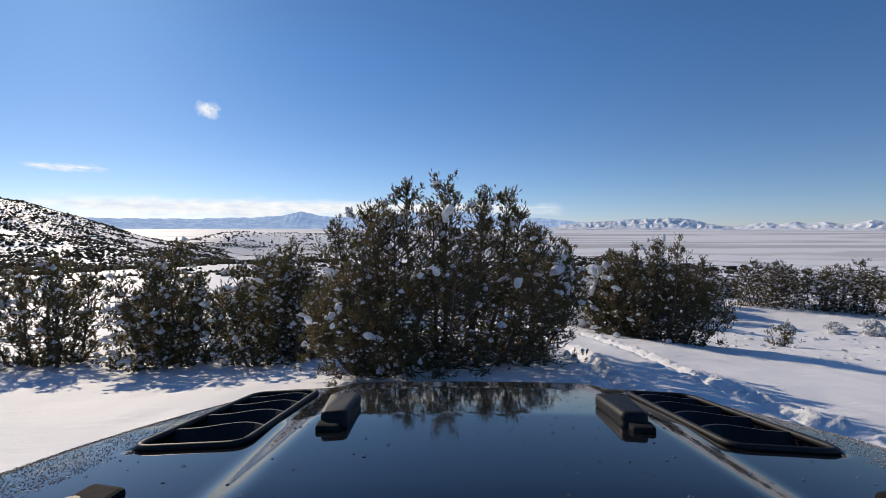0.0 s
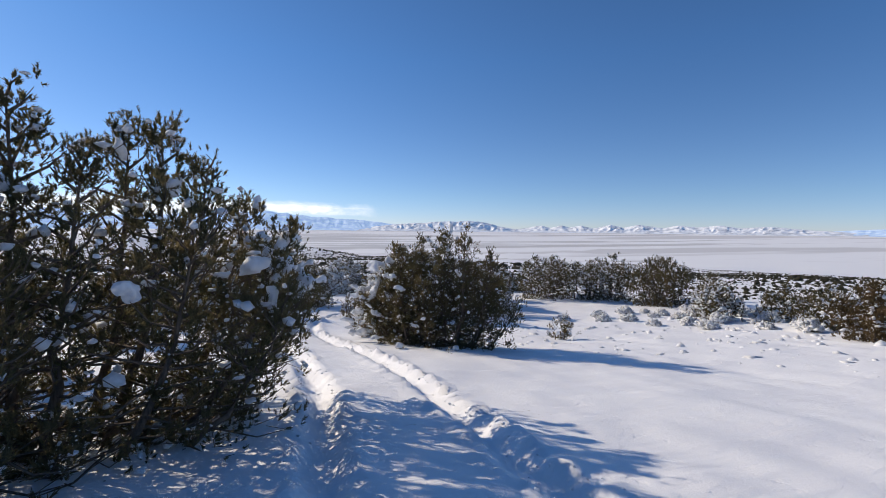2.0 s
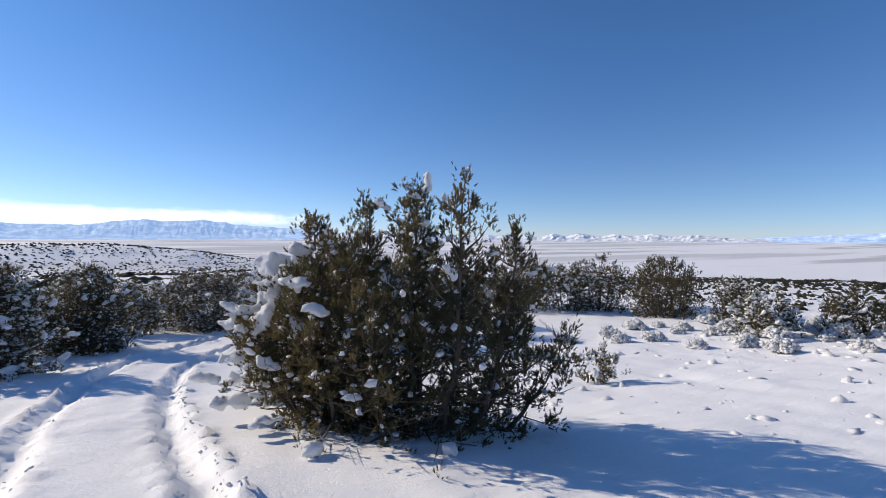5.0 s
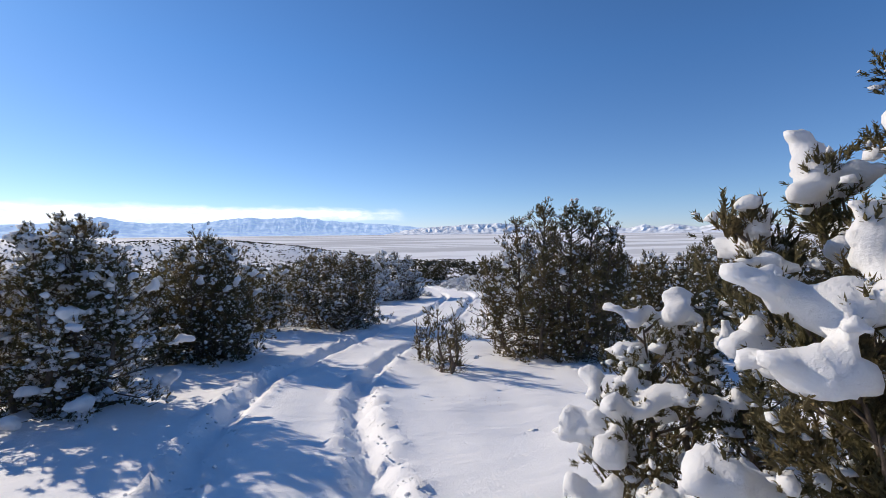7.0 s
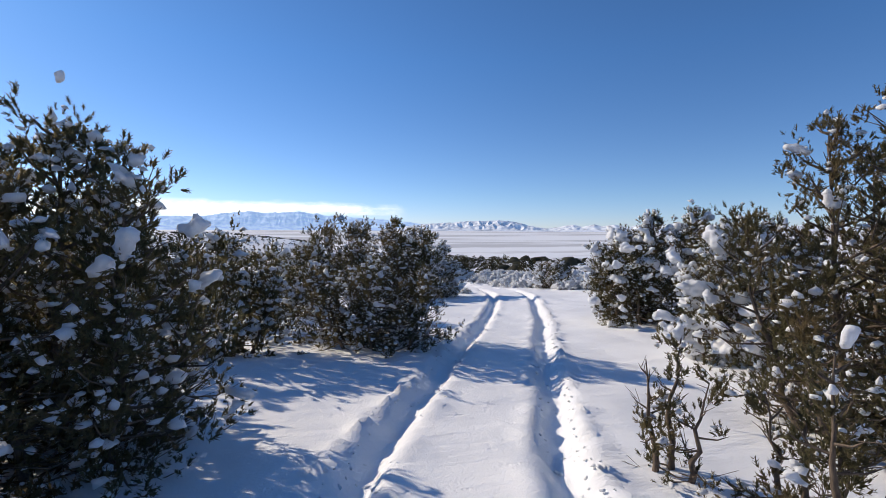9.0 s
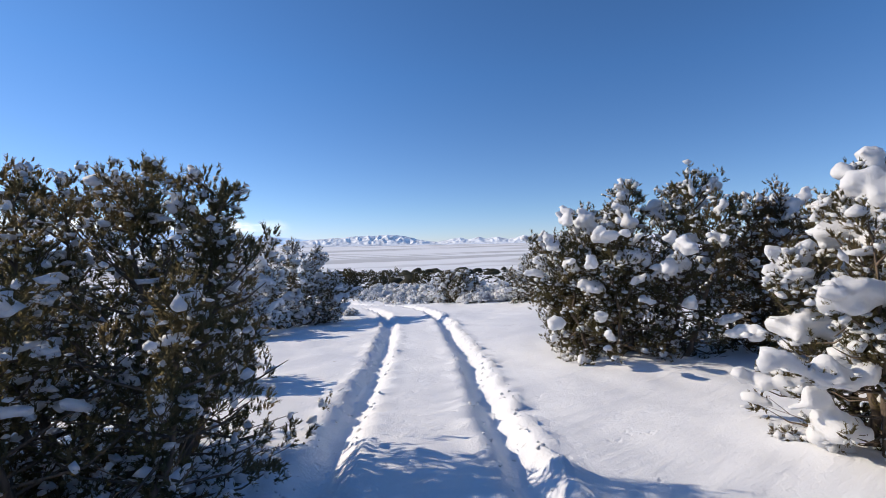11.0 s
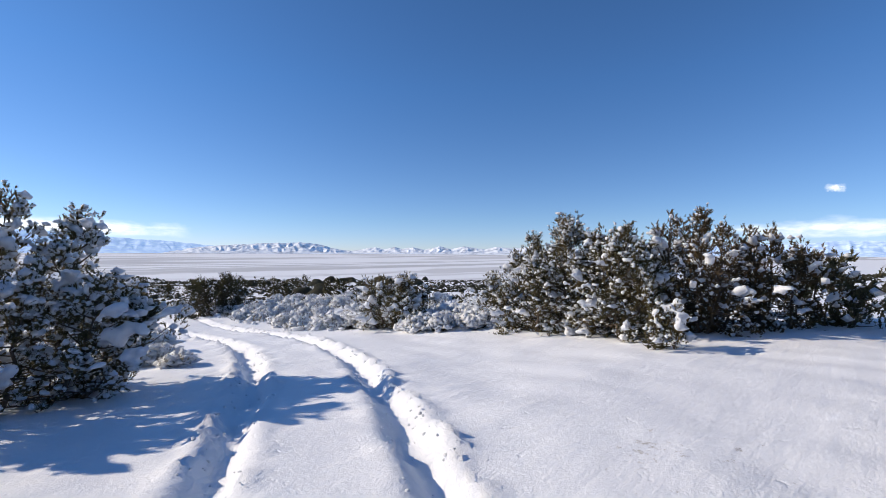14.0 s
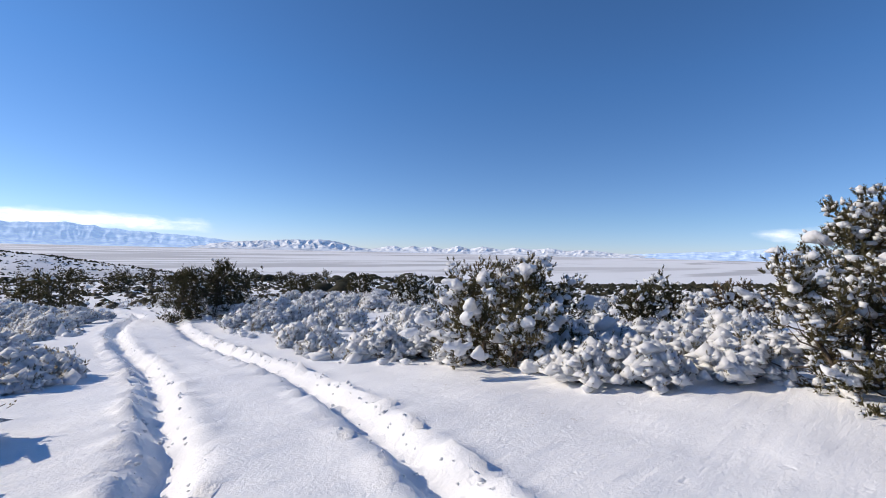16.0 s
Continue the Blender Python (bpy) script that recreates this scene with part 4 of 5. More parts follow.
for n, (x, y, broad, tall) in enumerate(((14.9, 77.6, 2.2, 2.2), (11.0, 66.0, 1.4, 1.3), (13.3, 98, 2.4, 2.3), (20.4, 103, 2.0, 1.9), (25.3, 118, 2.0, 2.0), (25.0, 101, 1.6, 1.6), (30, 106, 2.2, 2.3), (34.5, 104, 2.3, 2.4), (38, 101, 2.2, 2.2),
                                              (41.5, 98, 2.2, 2.1), (32.6, 84.7, 1.8, 1.8), (35.2, 78, 1.9, 1.7), (38.4, 76, 1.9, 1.6), (19, 150, 2.6, 2.4), (26, 150, 2.6, 2.4), (8.0, 88, 2.0, 2.0))):
    juniper((x, y), clump(170 + n, broad, broad * 0.95, tall, 5), "round dark juniper on a brushy snow slope", 170 + n, 2400, 0.3, 0.3, 0.09, leaf=JUNIPER_DARK, group="junipers down the slope")
juniper((19.75, 40.1), clump(96, 0.4, 0.4, 0.75, 3), "juniper seedling bent under a cap of snow", 96, 700, 0.15, 1.0, 0.14, pillows=(4, 0.2))
juniper((10.3, 22.4), clump(97, 0.42, 0.42, 0.55, 3), "juniper seedling buried under a mound of snow", 97, 260, 0.12, 1.0, 0.18, pillows=(16, 0.26))
juniper((7.5, 36.6), clump(98, 0.75, 0.7, 0.85, 5), "low dark juniper with plates of snow", 98, 2200, 0.17, 1.6, 0.12, pillows=(6, 0.17))
juniper((13.9, 17.6), clump(90, 0.6, 0.6, 0.9, 3), "small juniper with a cap of snow", 90, 900, 0.15, 1.0, 0.16)

# ---- sagebrush under snow ----
TWIG = BARK


def sage_template(seed, broad, tall, label):
    """A low dome of fine twigs, every tip loaded with broken snow."""
    g = np.random.default_rng(seed)
    bush = empty("sagebrush", pose(0, 0, -50))
    tagged(bush, label, "shrub", "sagebrush under snow")
    n = 90
    a, q = g.uniform(0, 6.3, n), np.sqrt(g.uniform(0, 1, n))
    dome = 1 + 0.22 * np.sin(3 * a + seed) + 0.15 * np.sin(5 * a + 2 * seed)
    tip = np.stack([np.cos(a) * q * broad * dome, np.sin(a) * q * broad * dome, tall * (1 - 0.6 * q * q) * g.uniform(0.55, 1.15, n)], -1)
    v, f = tubes([[(tip[i] * (0.12, 0.12, 0), 0.012), (tip[i] * (0.6, 0.6, 0.55), 0.008), (tip[i], 0.003)] for i in range(0, n, 2)], 3)
    tagged(mesh_object("twigwork", v, f, TWIG, bush), kind="stuff")
    v, f = placed_sprigs(COARSE, tip * (1, 1, 0.85), tip + (0, 0, 0.35), g.uniform(0.1, 0.2, n), g)
    tagged(mesh_object("foliage", v, f, SAGE, bush), kind="stuff")
    of = np.repeat(np.arange(n), 4)
    p = tip[of] * g.uniform(0.72, 1.0, (len(of), 1)) + g.normal(size=(len(of), 3)) * 0.035
    s = (0.03 + 0.075 * g.uniform(0, 1, len(of)) ** 1.8) * (0.7 + 0.6 * broad)
    v, f = placed_lumps(GRAIN, GRAIN_FACE, p, np.stack([s * g.uniform(0.9, 1.9, len(of)), s * g.uniform(0.7, 1.2, len(of)), s * g.uniform(0.7, 1.2, len(of))], -1), g.uniform(0, 6.3, len(of)), g)
    tagged(mesh_object("snow_load", v, f, SNOW, bush, smooth=True), kind="stuff")
    return bush


kinds = [sage_template(101, 0.42, 0.4, "snow-covered grey sagebrush clump"), sage_template(102, 0.55, 0.48, "wide sagebrush bowed under snow"), sage_template(103, 0.33, 0.3, "small sagebrush tuft capped with snow")]
g = np.random.default_rng(104)
spots = []


def clear(x, y, gap):
    d = np.hypot(LINE[:, 0] - x, LINE[:, 1] - y).min()
    return d > 1.45 + gap and all(math.hypot(x - u, y - w) > gap for u, w in spots)


while len(spots) < 120:
    x, y = g.uniform(7.5, 17.0), g.uniform(50.5, 78)
    if clear(x, y, 0.5):
        spots.append((x, y))
while len(spots) < 250:
    x, y = g.uniform(17.5, 34.0), g.uniform(46.5, 76)
    if clear(x, y, 0.55) and (x - 17.0) > (51.5 - y) * 0.9:
        spots.append((x, y))
while len(spots) < 276:
    x, y = g.uniform(8.3, 13.6), g.uniform(46.8, 51.5)
    if clear(x, y, 0.42) and math.hypot(x - 10.7, y - 45.9) > 2.2:
        spots.append((x, y))
while len(spots) < 304:
    x, y = g.uniform(18.2, 24.5), g.uniform(44.8, 51.0)
    if clear(x, y, 0.5) and (x - 17.0) > (50.2 - y) * 0.6 and math.hypot(x - 21.2, y - 43.2) > 2.3:
        spots.append((x, y))
while len(spots) < 337:
    x, y = g.uniform(13.0, 29.0), g.uniform(11.0, 24)
    if clear(x, y, 0.9) and x + 0.6 * (y - 12) > 24:
        spots.append((x, y))
for i, (x, y) in enumerate(spots):
    src = kinds[i % 3]
    scale = float(g.uniform(0.75, 1.35))
    m = pose(x, y, height(x, y) - 0.03, 0, 0, float(g.uniform(0, 360))) @ Matrix.Scale(scale, 4)
    if i < 3:
        src.matrix_world = m
    else:
        copy_thing(src, m).matrix_world = m


# ---- loose snow and distant brush ----
def strewn(name, label, category, n, place, size, mat, seed, shapes=LUMP1, faces=FACE1, flat=0.5, smooth=True, sink=0.2):
    g = np.random.default_rng(seed)
    x, y = place(g, n)
    s = size(g, len(x))
    z = terrain(x, y, True) - s * sink
    v, f = placed_lumps(shapes, faces, np.stack([x, y, z], -1), np.stack([s * g.uniform(0.9, 1.5, len(x)), s, s * flat * g.uniform(0.7, 1.3, len(x))], -1), g.uniform(0, 6.3, len(x)), g)
    return tagged(mesh_object(name, v, f, mat, smooth=smooth), label, category, kind="stuff")


def beside_track(g, n):
    k = g.integers(40, len(LINE) - 120, n)
    side = g.choice([-1, 1], n)
    off = side * (GAUGE + g.choice([0.26, 0.16, 0.2, -0.18, -0.05], n) + g.normal(size=n) * 0.075)
    return LINE[k, 0] + LINE_T[k, 1] * off, LINE[k, 1] - LINE_T[k, 0] * off


def on_field(g, n):
    x, y = g.uniform(7, 27, n), g.uniform(1, 22, n)
    ok = (x + 0.55 * y > 19) & (np.hypot(x - 8.1, y - 15.8) > 3)
    return x[ok], y[ok]


def polar(lo, hi, near, far):
    def place(g, n):
        b, r = np.radians(g.uniform(lo, hi, n)), np.sqrt(g.uniform(near * near, far * far, n))
        return 10 + r * np.sin(b), 30 + r * np.cos(b)

    return place


strewn("snow_clods", "broken lumps of snow thrown up beside the ruts", "snow", 6500, beside_track, lambda g, n: 0.006 + 0.02 * g.uniform(0, 1, n) ** 2, SNOW, 111, flat=0.75, sink=0.35)
strewn("snow_hummocks", "low hummocks of snow over buried tufts", "snow", 900, on_field, lambda g, n: 0.02 + 0.13 * g.uniform(0, 1, n) ** 2.5, SNOW, 112, FLECK, FLECK_FACE, 0.7, True, 0.25)
def sage_ground(g, n):
    x, y = g.uniform(6, 36, n), g.uniform(46.5, 84, n)
    d = np.array([np.hypot(LINE[::4, 0] - a, LINE[::4, 1] - b).min() for a, b in zip(x, y)])
    thick = drift_field(x * 0.5, y * 0.5) > -0.15
    ok = (d > 1.7) & thick & np.where(x > 17, (x - 17.0) > (51.5 - y) * 0.9, y > 50.5)
    return x[ok], y[ok]


strewn("snowy_brush", "low brush smothered in lumps of snow", "shrubs", 14000, sage_ground, lambda g, n: 0.03 + 0.12 * g.uniform(0, 1, n) ** 2, SNOW, 118, FLECK, FLECK_FACE, flat=0.9, sink=-0.2)
g = np.random.default_rng(119)
bx, by = sage_ground(g, 6000)
bz = terrain(bx, by, False)
v, f = placed_sprigs(COARSE, np.stack([bx, by, bz + 0.04], -1), g.normal(size=(len(bx), 3)) * 0.4 + (0, 0, 1), g.uniform(0.15, 0.38, len(bx)), g)
tagged(mesh_object("brush_twigs", v, f, SAGE), "grey sagebrush twigs poking out of the snow", "shrubs", kind="stuff")
DISTANT = foliage_material("distant_brush", (0.06, 0.065, 0.045), (0.13, 0.13, 0.09), (0.16, 0.125, 0.085), 0.6)
def on_hill(g, n):
    b, r = np.radians(g.uniform(-78, -18, n)), g.uniform(150, 600, n)
    return 10 + r * np.sin(b), 30 + r * np.cos(b)


strewn("hillside_junipers", "scattered dark junipers on a snowy hillside", "trees", 24000, on_hill, lambda g, n: 0.36 + 0.8 * g.uniform(0, 1, n) ** 1.6, DISTANT, 113, GRAIN, GRAIN_FACE, flat=0.9, smooth=False, sink=-0.1)
strewn("foothill_junipers", "scattered dark junipers below a snowy hill", "trees", 6000, polar(-105, -22, 75, 420), lambda g, n: 0.2 + 0.7 * g.uniform(0, 1, n) ** 1.5, DISTANT, 120, GRAIN, GRAIN_FACE, flat=0.9, smooth=False, sink=-0.1)
strewn("hillfoot_brush", "dark brush thinly spread below a snowy hill", "shrubs", 12000, polar(-105, -20, 180, 500), lambda g, n: 0.2 + 0.45 * g.uniform(0, 1, n) ** 1.5, DISTANT, 121, GRAIN, GRAIN_FACE, flat=0.9, smooth=False, sink=-0.1)
strewn("ridge_junipers", "dense dark junipers on a low ridge", "trees", 7500, polar(-40, 22, 260, 800), lambda g, n: g.uniform(0.7, 1.6, n), DISTANT, 114, GRAIN, GRAIN_FACE, flat=0.8, smooth=False, sink=-0.1)
strewn("sage_flat", "low grey sagebrush dotting the snow", "shrubs", 26000, polar(0, 118, 50, 330), lambda g, n: 0.12 + 0.4 * g.uniform(0, 1, n) ** 1.5, DISTANT, 115, GRAIN, GRAIN_FACE, flat=0.7, smooth=False, sink=0.0)
strewn("field_scrub", "low scrub thickly dotting a snowy flat", "shrubs", 9000, polar(38, 150, 27, 75), lambda g, n: 0.06 + 0.2 * g.uniform(0, 1, n) ** 1.8, DISTANT, 122, GRAIN, GRAIN_FACE, flat=0.9, smooth=False, sink=-0.1)
strewn("slope_brush", "low brush poking through the snow", "shrubs", 2500, polar(-40, 25, 45, 130), lambda g, n: g.uniform(0.12, 0.35, n), SAGE, 116, flat=0.8, smooth=False, sink=0.0)
strewn("slope_junipers", "small dark junipers down the slope", "trees", 130, polar(-35, 40, 48, 170), lambda g, n: g.uniform(0.7, 1.5, n), DISTANT, 117, LUMP2, FACE2, 0.75, False, -0.1)


# ---- the vehicle's bonnet ----
PAINT, nt, b = material("dark_blue_paint", 0.16, 0.0)
b.inputs["Specular IOR Level"].default_value = 0.2
p = where(nt)
dust, drops = noise_node(nt, 260.0, 3, 0.7, p), noise_node(nt, 3.0, 4, 0.6, p)
cc = ramp(nt, dust.outputs["Fac"], [(0.45, (0.006, 0.008, 0.011)), (0.75, (0.013, 0.015, 0.019))])
nt.links.new(cc.outputs["Color"], b.inputs["Base Color"])
rr = ramp(nt, drops.outputs["Fac"], [(0.4, (0.03, 0.03, 0.03)), (0.75, (0.12, 0.12, 0.12))])
nt.links.new(rr.outputs["Color"], b.inputs["Roughness"])
b.inputs["Coat Weight"].default_value, b.inputs["Coat Roughness"].default_value = 0.35, 0.02
bump(nt, b, dust.outputs["Fac"], 0.015, 0.001)
PLASTIC, nt, b = material("black_plastic", 0.55)
b.inputs["Specular IOR Level"].default_value = 0.28
n = noise_node(nt, 400.0, 3, 0.6, where(nt))
cc = ramp(nt, n.outputs["Fac"], [(0.3, (0.008, 0.008, 0.009)), (0.7, (0.022, 0.022, 0.024))])
nt.links.new(cc.outputs["Color"], b.inputs["Base Color"])
bump(nt, b, n.outputs["Fac"], 0.2, 0.001)
RUBBER, nt, b = material("tyre_rubber", 0.85)
b.inputs["Specular IOR Level"].default_value = 0.12
n = noise_node(nt, 60.0, 4, 0.6, where(nt))
cc = ramp(nt, n.outputs["Fac"], [(0.3, (0.015, 0.015, 0.016)), (0.7, (0.035, 0.034, 0.033))])
nt.links.new(cc.outputs["Color"], b.inputs["Base Color"])
STEEL, nt, b = material("bolt_steel", 0.35, 1.0)
n = noise_node(nt, 120.0, 3, 0.6, where(nt))
cc = ramp(nt, n.outputs["Fac"], [(0.3, (0.25, 0.25, 0.26)), (0.7, (0.45, 0.45, 0.46))])
nt.links.new(cc.outputs["Color"], b.inputs["Base Color"])

EYE_X, EYE_Y, EYE_Z = 0.802, -0.301, 0.398
FLOOR = height(EYE_X, EYE_Y + 1.0)
LIFT = EYE_Z - FLOOR
car = empty("off_road_vehicle", pose(EYE_X, EYE_Y, FLOOR))
tagged(car, "dark blue-black vented bonnet of an off-road vehicle in snow", "vehicle")
RUN_Y, RUN_Z = (0.15, 0.6, 0.96, 1.25, 1.36, 1.41, 1.44), (-0.305, -0.353, -0.4, -0.447, -0.468, -0.505, -0.6)
WIDE_Y, WIDE_X = (0.15, 0.6, 0.84, 1.1, 1.25, 1.38, 1.44), (1.0, 0.96, 0.9, 0.79, 0.71, 0.61, 0.54)


def bonnet_z(x, y):
    z = np.interp(y, RUN_Y, RUN_Z)
    dome = 0.014 * (1 - step(0.34, 0.43, np.abs(x)))
    w = np.interp(y, WIDE_Y, WIDE_X)
    return LIFT + z + dome - 0.012 - 0.03 * (np.abs(x) / 0.8) ** 2 - 0.06 * step(0.86, 1.0, np.abs(x) / w) ** 2


def vent_x(y, inner):
    return (0.44 + 0.02 * (1.3 - y)) if inner else (0.615 + 0.085 * (1.3 - y))


VENT_LO, VENT_HI = 0.82, 1.29
vs_ = np.concatenate([np.linspace(0.15, VENT_LO, 30), np.linspace(VENT_LO, VENT_HI, 30)[1:], np.linspace(VENT_HI, 1.36, 8)[1:], np.linspace(1.37, 1.44, 12)])
V = []
for y in vs_:
    w = np.interp(y, WIDE_Y, WIDE_X)
    vo, vi = min(vent_x(y, False), 0.93 * w), min(vent_x(y, True), 0.8 * w)
    half = np.concatenate([np.linspace(0, vi, 34), np.linspace(vi, vo, 14)[1:], np.linspace(vo, w, 16)[1:]])
    x = np.concatenate([-half[:0:-1], half])
    V.append(np.stack([x, np.full_like(x, y), bonnet_z(x, np.full_like(x, y))], -1))
V = np.array(V)
ii = np.arange(V[..., 0].size).reshape(V.shape[:2])
Q = np.stack([ii[:-1, :-1], ii[:-1, 1:], ii[1:, 1:], ii[1:, :-1]], -1).reshape(-1, 4)
mid = V.reshape(-1, 3)[Q].mean(1)
inside = (mid[:, 1] > VENT_LO) & (mid[:, 1] < VENT_HI) & (np.abs(mid[:, 0]) > vent_x(mid[:, 1], True)) & (np.abs(mid[:, 0]) < vent_x(mid[:, 1], False))
bonnet = mesh_object("bonnet", V.reshape(-1, 3), Q[~inside], PAINT, car, smooth=True, label="glossy dark blue-black painted bonnet")
thick = bonnet.modifiers.new("thickness", "SOLIDIFY")
thick.thickness, thick.offset = 0.012, -1


def slab(bm, cx, cy, cz, sx, sy, sz, turn=None, bevel=0.0):
    made = bmesh.ops.create_cube(bm, size=1.0, matrix=Matrix.Translation((cx, cy, cz)) @ (turn or Matrix()) @ Matrix.Diagonal((sx, sy, sz, 1)))
    if bevel:
        edges = list({e for v in made["verts"] for e in v.link_edges})
        bmesh.ops.bevel(bm, geom=edges, offset=bevel, segments=2, affect="EDGES", profile=0.6)


for side in (-1, 1):
    corners = [(side * vent_x(VENT_LO, True), VENT_LO), (side * vent_x(VENT_HI, True), VENT_HI), (side * vent_x(VENT_HI, False), VENT_HI), (side * vent_x(VENT_LO, False), VENT_LO)]
    loop = []
    for k in range(4):
        a, b2, c = (Vector((*corners[j % 4], 0)) for j in (k - 1, k, k + 1))
        r_in, r_out = (a - b2).normalized() * 0.035, (c - b2).normalized() * 0.035
        for q in (0.0, 0.25, 0.5, 0.75, 1.0):
            loop.append((1 - q) ** 2 * (b2 + r_in) + 2 * q * (1 - q) * b2 + q * q * (b2 + r_out))
    ring = [(np.array([q.x, q.y, float(bonnet_z(q.x, q.y)) + 0.003]), 0.0075) for q in loop]
    v, f = tubes([ring + ring[:2]], 8)
    vent = mesh_object("vent", v, f, PLASTIC, car, smooth=True, label="black louvred bonnet vent")
    bm = bmesh.new()
    bed = [bm.verts.new((q.x, q.y, float(bonnet_z(q.x, q.y)) - 0.075)) for q in loop]
    lip = [bm.verts.new((q.x, q.y, float(bonnet_z(q.x, q.y)))) for q in loop]
    bm.faces.new(bed)
    for k in range(len(loop)):
        bm.faces.new((bed[k], bed[(k + 1) % len(loop)], lip[(k + 1) % len(loop)], lip[k]))
    part("basin", bm, PLASTIC, vent)
    for y in (0.92, 1.03, 1.13, 1.22):
        x0, x1 = vent_x(y, True) + 0.008, vent_x(y, False) - 0.008
        z = float(bonnet_z(side * (x0 + x1) / 2, y))
        bm = bmesh.new()
        rows = []
        for q in np.linspace(0, 1, 9):
            x = side * (x0 + (x1 - x0) * q)
            back = 0.03 * math.sin(math.pi * min(1, q * 1.3)) * (1 - q)
            z = float(bonnet_z(x, y))
            rows.append([bm.verts.new((x, y + dy + back, z + dz)) for dy, dz in ((-0.05, -0.055), (0.012, 0.002), (0.021, 0.0), (-0.036, -0.062))])
        for ra, rb in zip(rows, rows[1:]):
            for k in range(4):
                bm.faces.new((ra[k], ra[(k + 1) % 4], rb[(k + 1) % 4], rb[k]))
        bm.faces.new(rows[0])
        bm.faces.new(rows[-1][::-1])
        part("louvre", bm, PLASTIC, vent)
    # rubber-topped stop block
    bm = bmesh.new()
    x = side * 0.302
    z = float(bonnet_z(x, 0.95))
    slab(bm, x, 0.96, z + 0.008, 0.072, 0.2, 0.038, pose(0, 0, 0, -8, 0, side * -5), 0.014)
    for v0 in bm.verts:
        if v0.co.z > z + 0.012:
            far = max(0.0, (v0.co.y - 0.9) / 0.16)
            v0.co.x = x + (v0.co.x - x) * (0.74 - 0.14 * far)
            v0.co.y = 0.96 + (v0.co.y - 0.96) * 0.86
            v0.co.z -= 0.008 * far
    block = part("stop_block", bm, PLASTIC, car, "black rubber stop block", True)
    bm = bmesh.new()
    slab(bm, x, 0.862, z + 0.014, 0.045, 0.03, 0.02, None, 0.006)
    part("buffer", bm, RUBBER, block)
    # hinge
    bm = bmesh.new()
    z = float(bonnet_z(side * 0.62, 0.62))
    slab(bm, side * 0.58, 0.56, z + 0.004, 0.06, 0.17, 0.016, pose(0, 0, 0, 0, 0, side * 12), 0.008)
    slab(bm, side * 0.6, 0.47, z + 0.006, 0.09, 0.07, 0.03, pose(0, 0, 0, 0, 0, side * 12), 0.012)
    hinge = part("hinge", bm, RUBBER, car, "black bonnet hinge")
    bm = bmesh.new()
    bmesh.ops.create_cone(bm, cap_ends=True, segments=16, radius1=0.016, radius2=0.014, depth=0.014, matrix=Matrix.Translation((side * 0.577, 0.585, z + 0.014)))
    part("bolt", bm, PLASTIC, hinge)
    # wing, wheel
    bm = bmesh.new()
    slab(bm, side * 0.8, 0.72, LIFT - 0.62, 0.3, 1.35, 0.1, pose(0, 0, 0, -3, 0, 0), 0.04)
    part("wing", bm, PLASTIC, car, "flat black wing over the wheel", True)
    bm = bmesh.new()
    spin = Matrix.Translation((side * 0.8, 0.75, 0.36)) @ pose(0, 0, 0, 0, 90, 0)
    ring = []
    prof = ((0.22, -0.11), (0.33, -0.125), (0.385, -0.1), (0.395, 0.0), (0.385, 0.1), (0.33, 0.125), (0.22, 0.11))
    for k in range(36):
        a = k * math.tau / 36
        knob = 0.012 if k % 2 else 0.0
        ring.append([bm.verts.new(spin @ Vector(((r + (knob if r > 0.37 else 0)) * math.cos(a), (r + (knob if r > 0.37 else 0)) * math.sin(a), w))) for r, w in prof])
    for k in range(36):
        for j in range(6):
            bm.faces.new((ring[k][j], ring[k][j + 1], ring[(k + 1) % 36][j + 1], ring[(k + 1) % 36][j]))
    wheel = part("wheel", bm, RUBBER, car, "black knobbly tyre in snow", True)
    bm = bmesh.new()
    bmesh.ops.create_cone(bm, cap_ends=True, segments=24, radius1=0.222, radius2=0.2, depth=0.2, matrix=spin)
    part("rim", bm, STEEL, wheel)

bm = bmesh.new()
low = [bm.verts.new((x, y, LIFT - 0.98)) for x, y in ((-0.62, 0.15), (0.62, 0.15), (0.45, 1.4), (-0.45, 1.4))]
high = [bm.verts.new((x, y, LIFT - z)) for x, y, z in ((-0.86, 0.16, 0.47), (0.86, 0.16, 0.47), (0.42, 1.41, 0.62), (-0.42, 1.41, 0.62))]
bm.faces.new(low)
bm.faces.new(high[::-1])
for k in range(4):
    bm.faces.new((low[k], low[(k + 1) % 4], high[(k + 1) % 4], high[k]))
bmesh.ops.bevel(bm, geom=bm.edges[:], offset=0.03, segments=2, affect="EDGES")
body = part("body", bm, PAINT, car, "dark front body under the bonnet", True)
bm = bmesh.new()
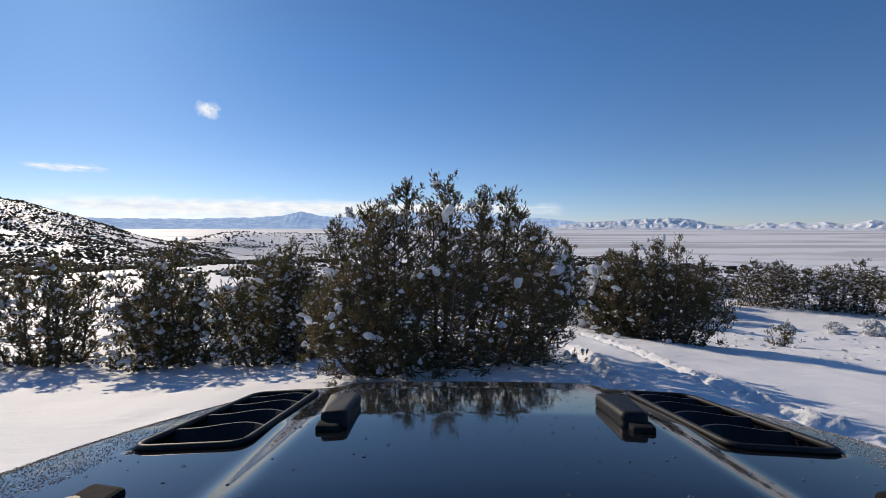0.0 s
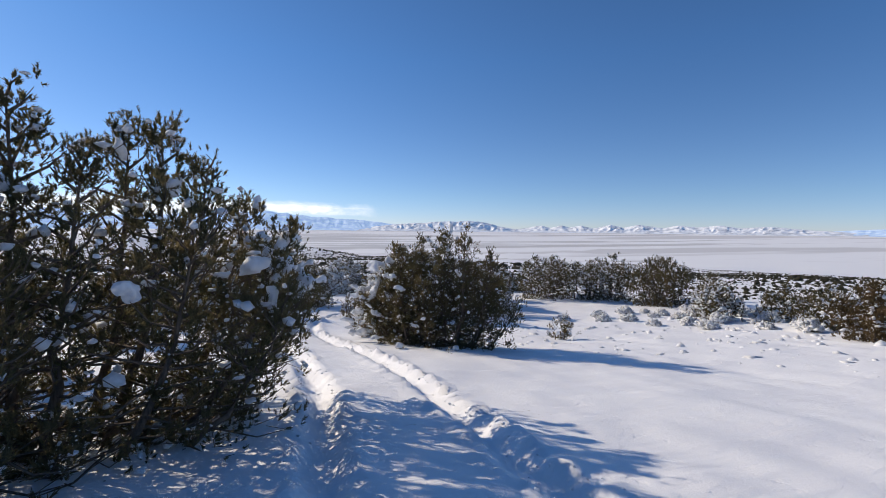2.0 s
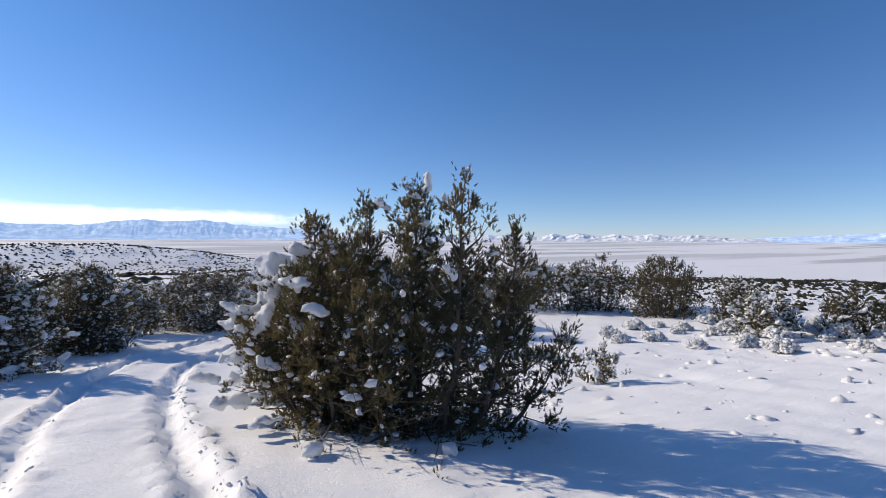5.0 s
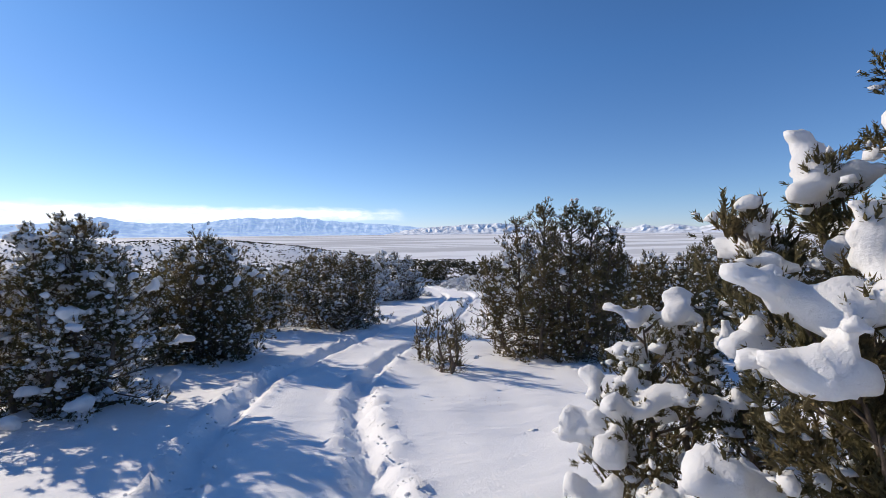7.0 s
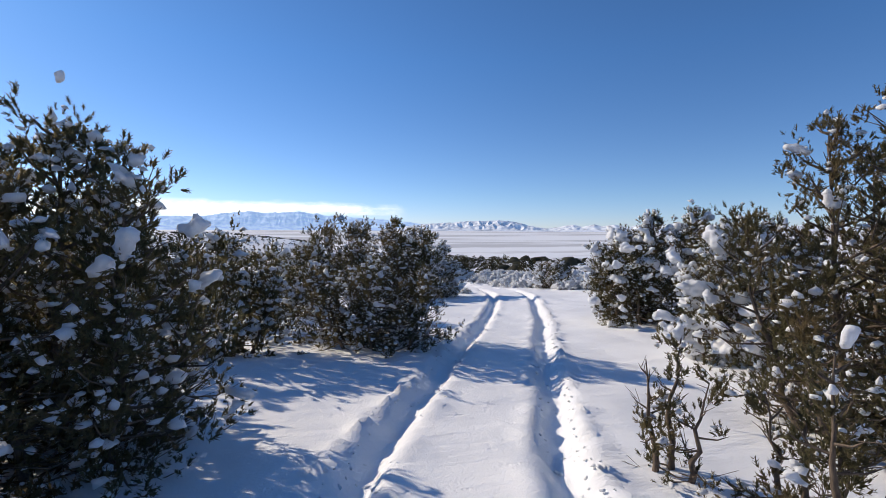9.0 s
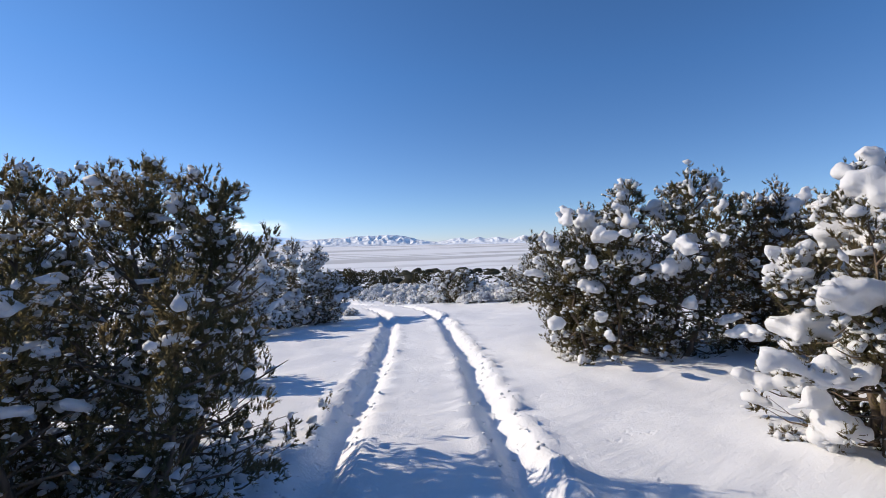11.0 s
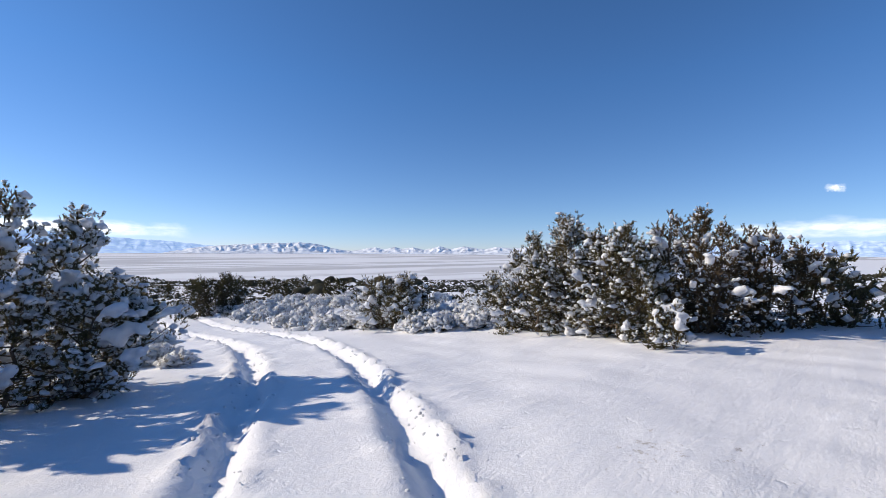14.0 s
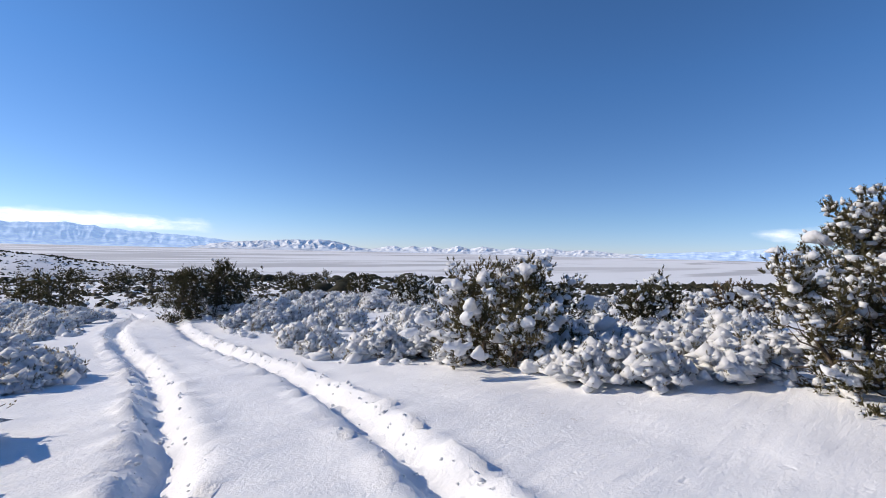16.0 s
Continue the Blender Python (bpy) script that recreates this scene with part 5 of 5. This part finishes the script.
slab(bm, 0, 1.53, LIFT - 0.92, 1.5, 0.16, 0.16, None, 0.03)
part("bumper", bm, PLASTIC, car, "black front bumper", True)
# melt drops on the paint
g = np.random.default_rng(131)
dx, dy = g.uniform(-0.75, 0.75, 260), g.uniform(0.45, 1.36, 260)
ok = (np.abs(dx) < np.interp(dy, WIDE_Y, WIDE_X) * 0.93) & ((np.abs(dx) < 0.4) | (dy < 0.79))
dx, dy = dx[ok], dy[ok]
s_ = g.uniform(0.0012, 0.0035, len(dx))
WATER, nt, b = material("melt_water", 0.05)
b.inputs["Base Color"].default_value = (0.9, 0.95, 1.0, 1)
b.inputs["Transmission Weight"].default_value, b.inputs["IOR"].default_value = 0.9, 1.33
drop_v = LUMP1[0] * (1, 1, 0.6)
drop_data = mesh_object("melt_drop", drop_v, FACE1, WATER, car, smooth=True).data
first = bpy.data.objects["melt_drop"]
for k in range(len(dx)):
    drop = first if k == 0 else new("melt_drop", drop_data)
    drop.parent = car
    drop.location, drop.scale = (dx[k], dy[k], float(bonnet_z(dx[k], dy[k]))), (s_[k],) * 3
# frozen grains along the bonnet's flanks
gx_, gy_ = g.uniform(-0.95, 0.95, 70000), g.uniform(0.5, 1.4, 70000)
wide = np.interp(gy_, WIDE_Y, WIDE_X)
flank = (np.abs(gx_) < wide * 0.985) & (np.abs(gx_) > np.where((gy_ > VENT_LO - 0.03) & (gy_ < VENT_HI + 0.03), np.maximum(vent_x(gy_, False) + 0.02, wide * 0.75), wide * 0.72))
gx_, gy_ = gx_[flank], gy_[flank]
s_ = g.uniform(0.0006, 0.0015, len(gx_))
v, f = placed_lumps(GRAIN, GRAIN_FACE, np.stack([gx_, gy_, bonnet_z(gx_, gy_) + 0.0005], -1), np.stack([s_, s_, s_ * 0.8], -1), g.uniform(0, 6, len(gx_)), g)
ICE, nt, b = material("frozen_grains", 0.3)
b.inputs["Base Color"].default_value = (0.42, 0.42, 0.42, 1)
tagged(mesh_object("sleet_crust", v, f, ICE, car, smooth=True), "frozen grey grains of sleet", kind="stuff")
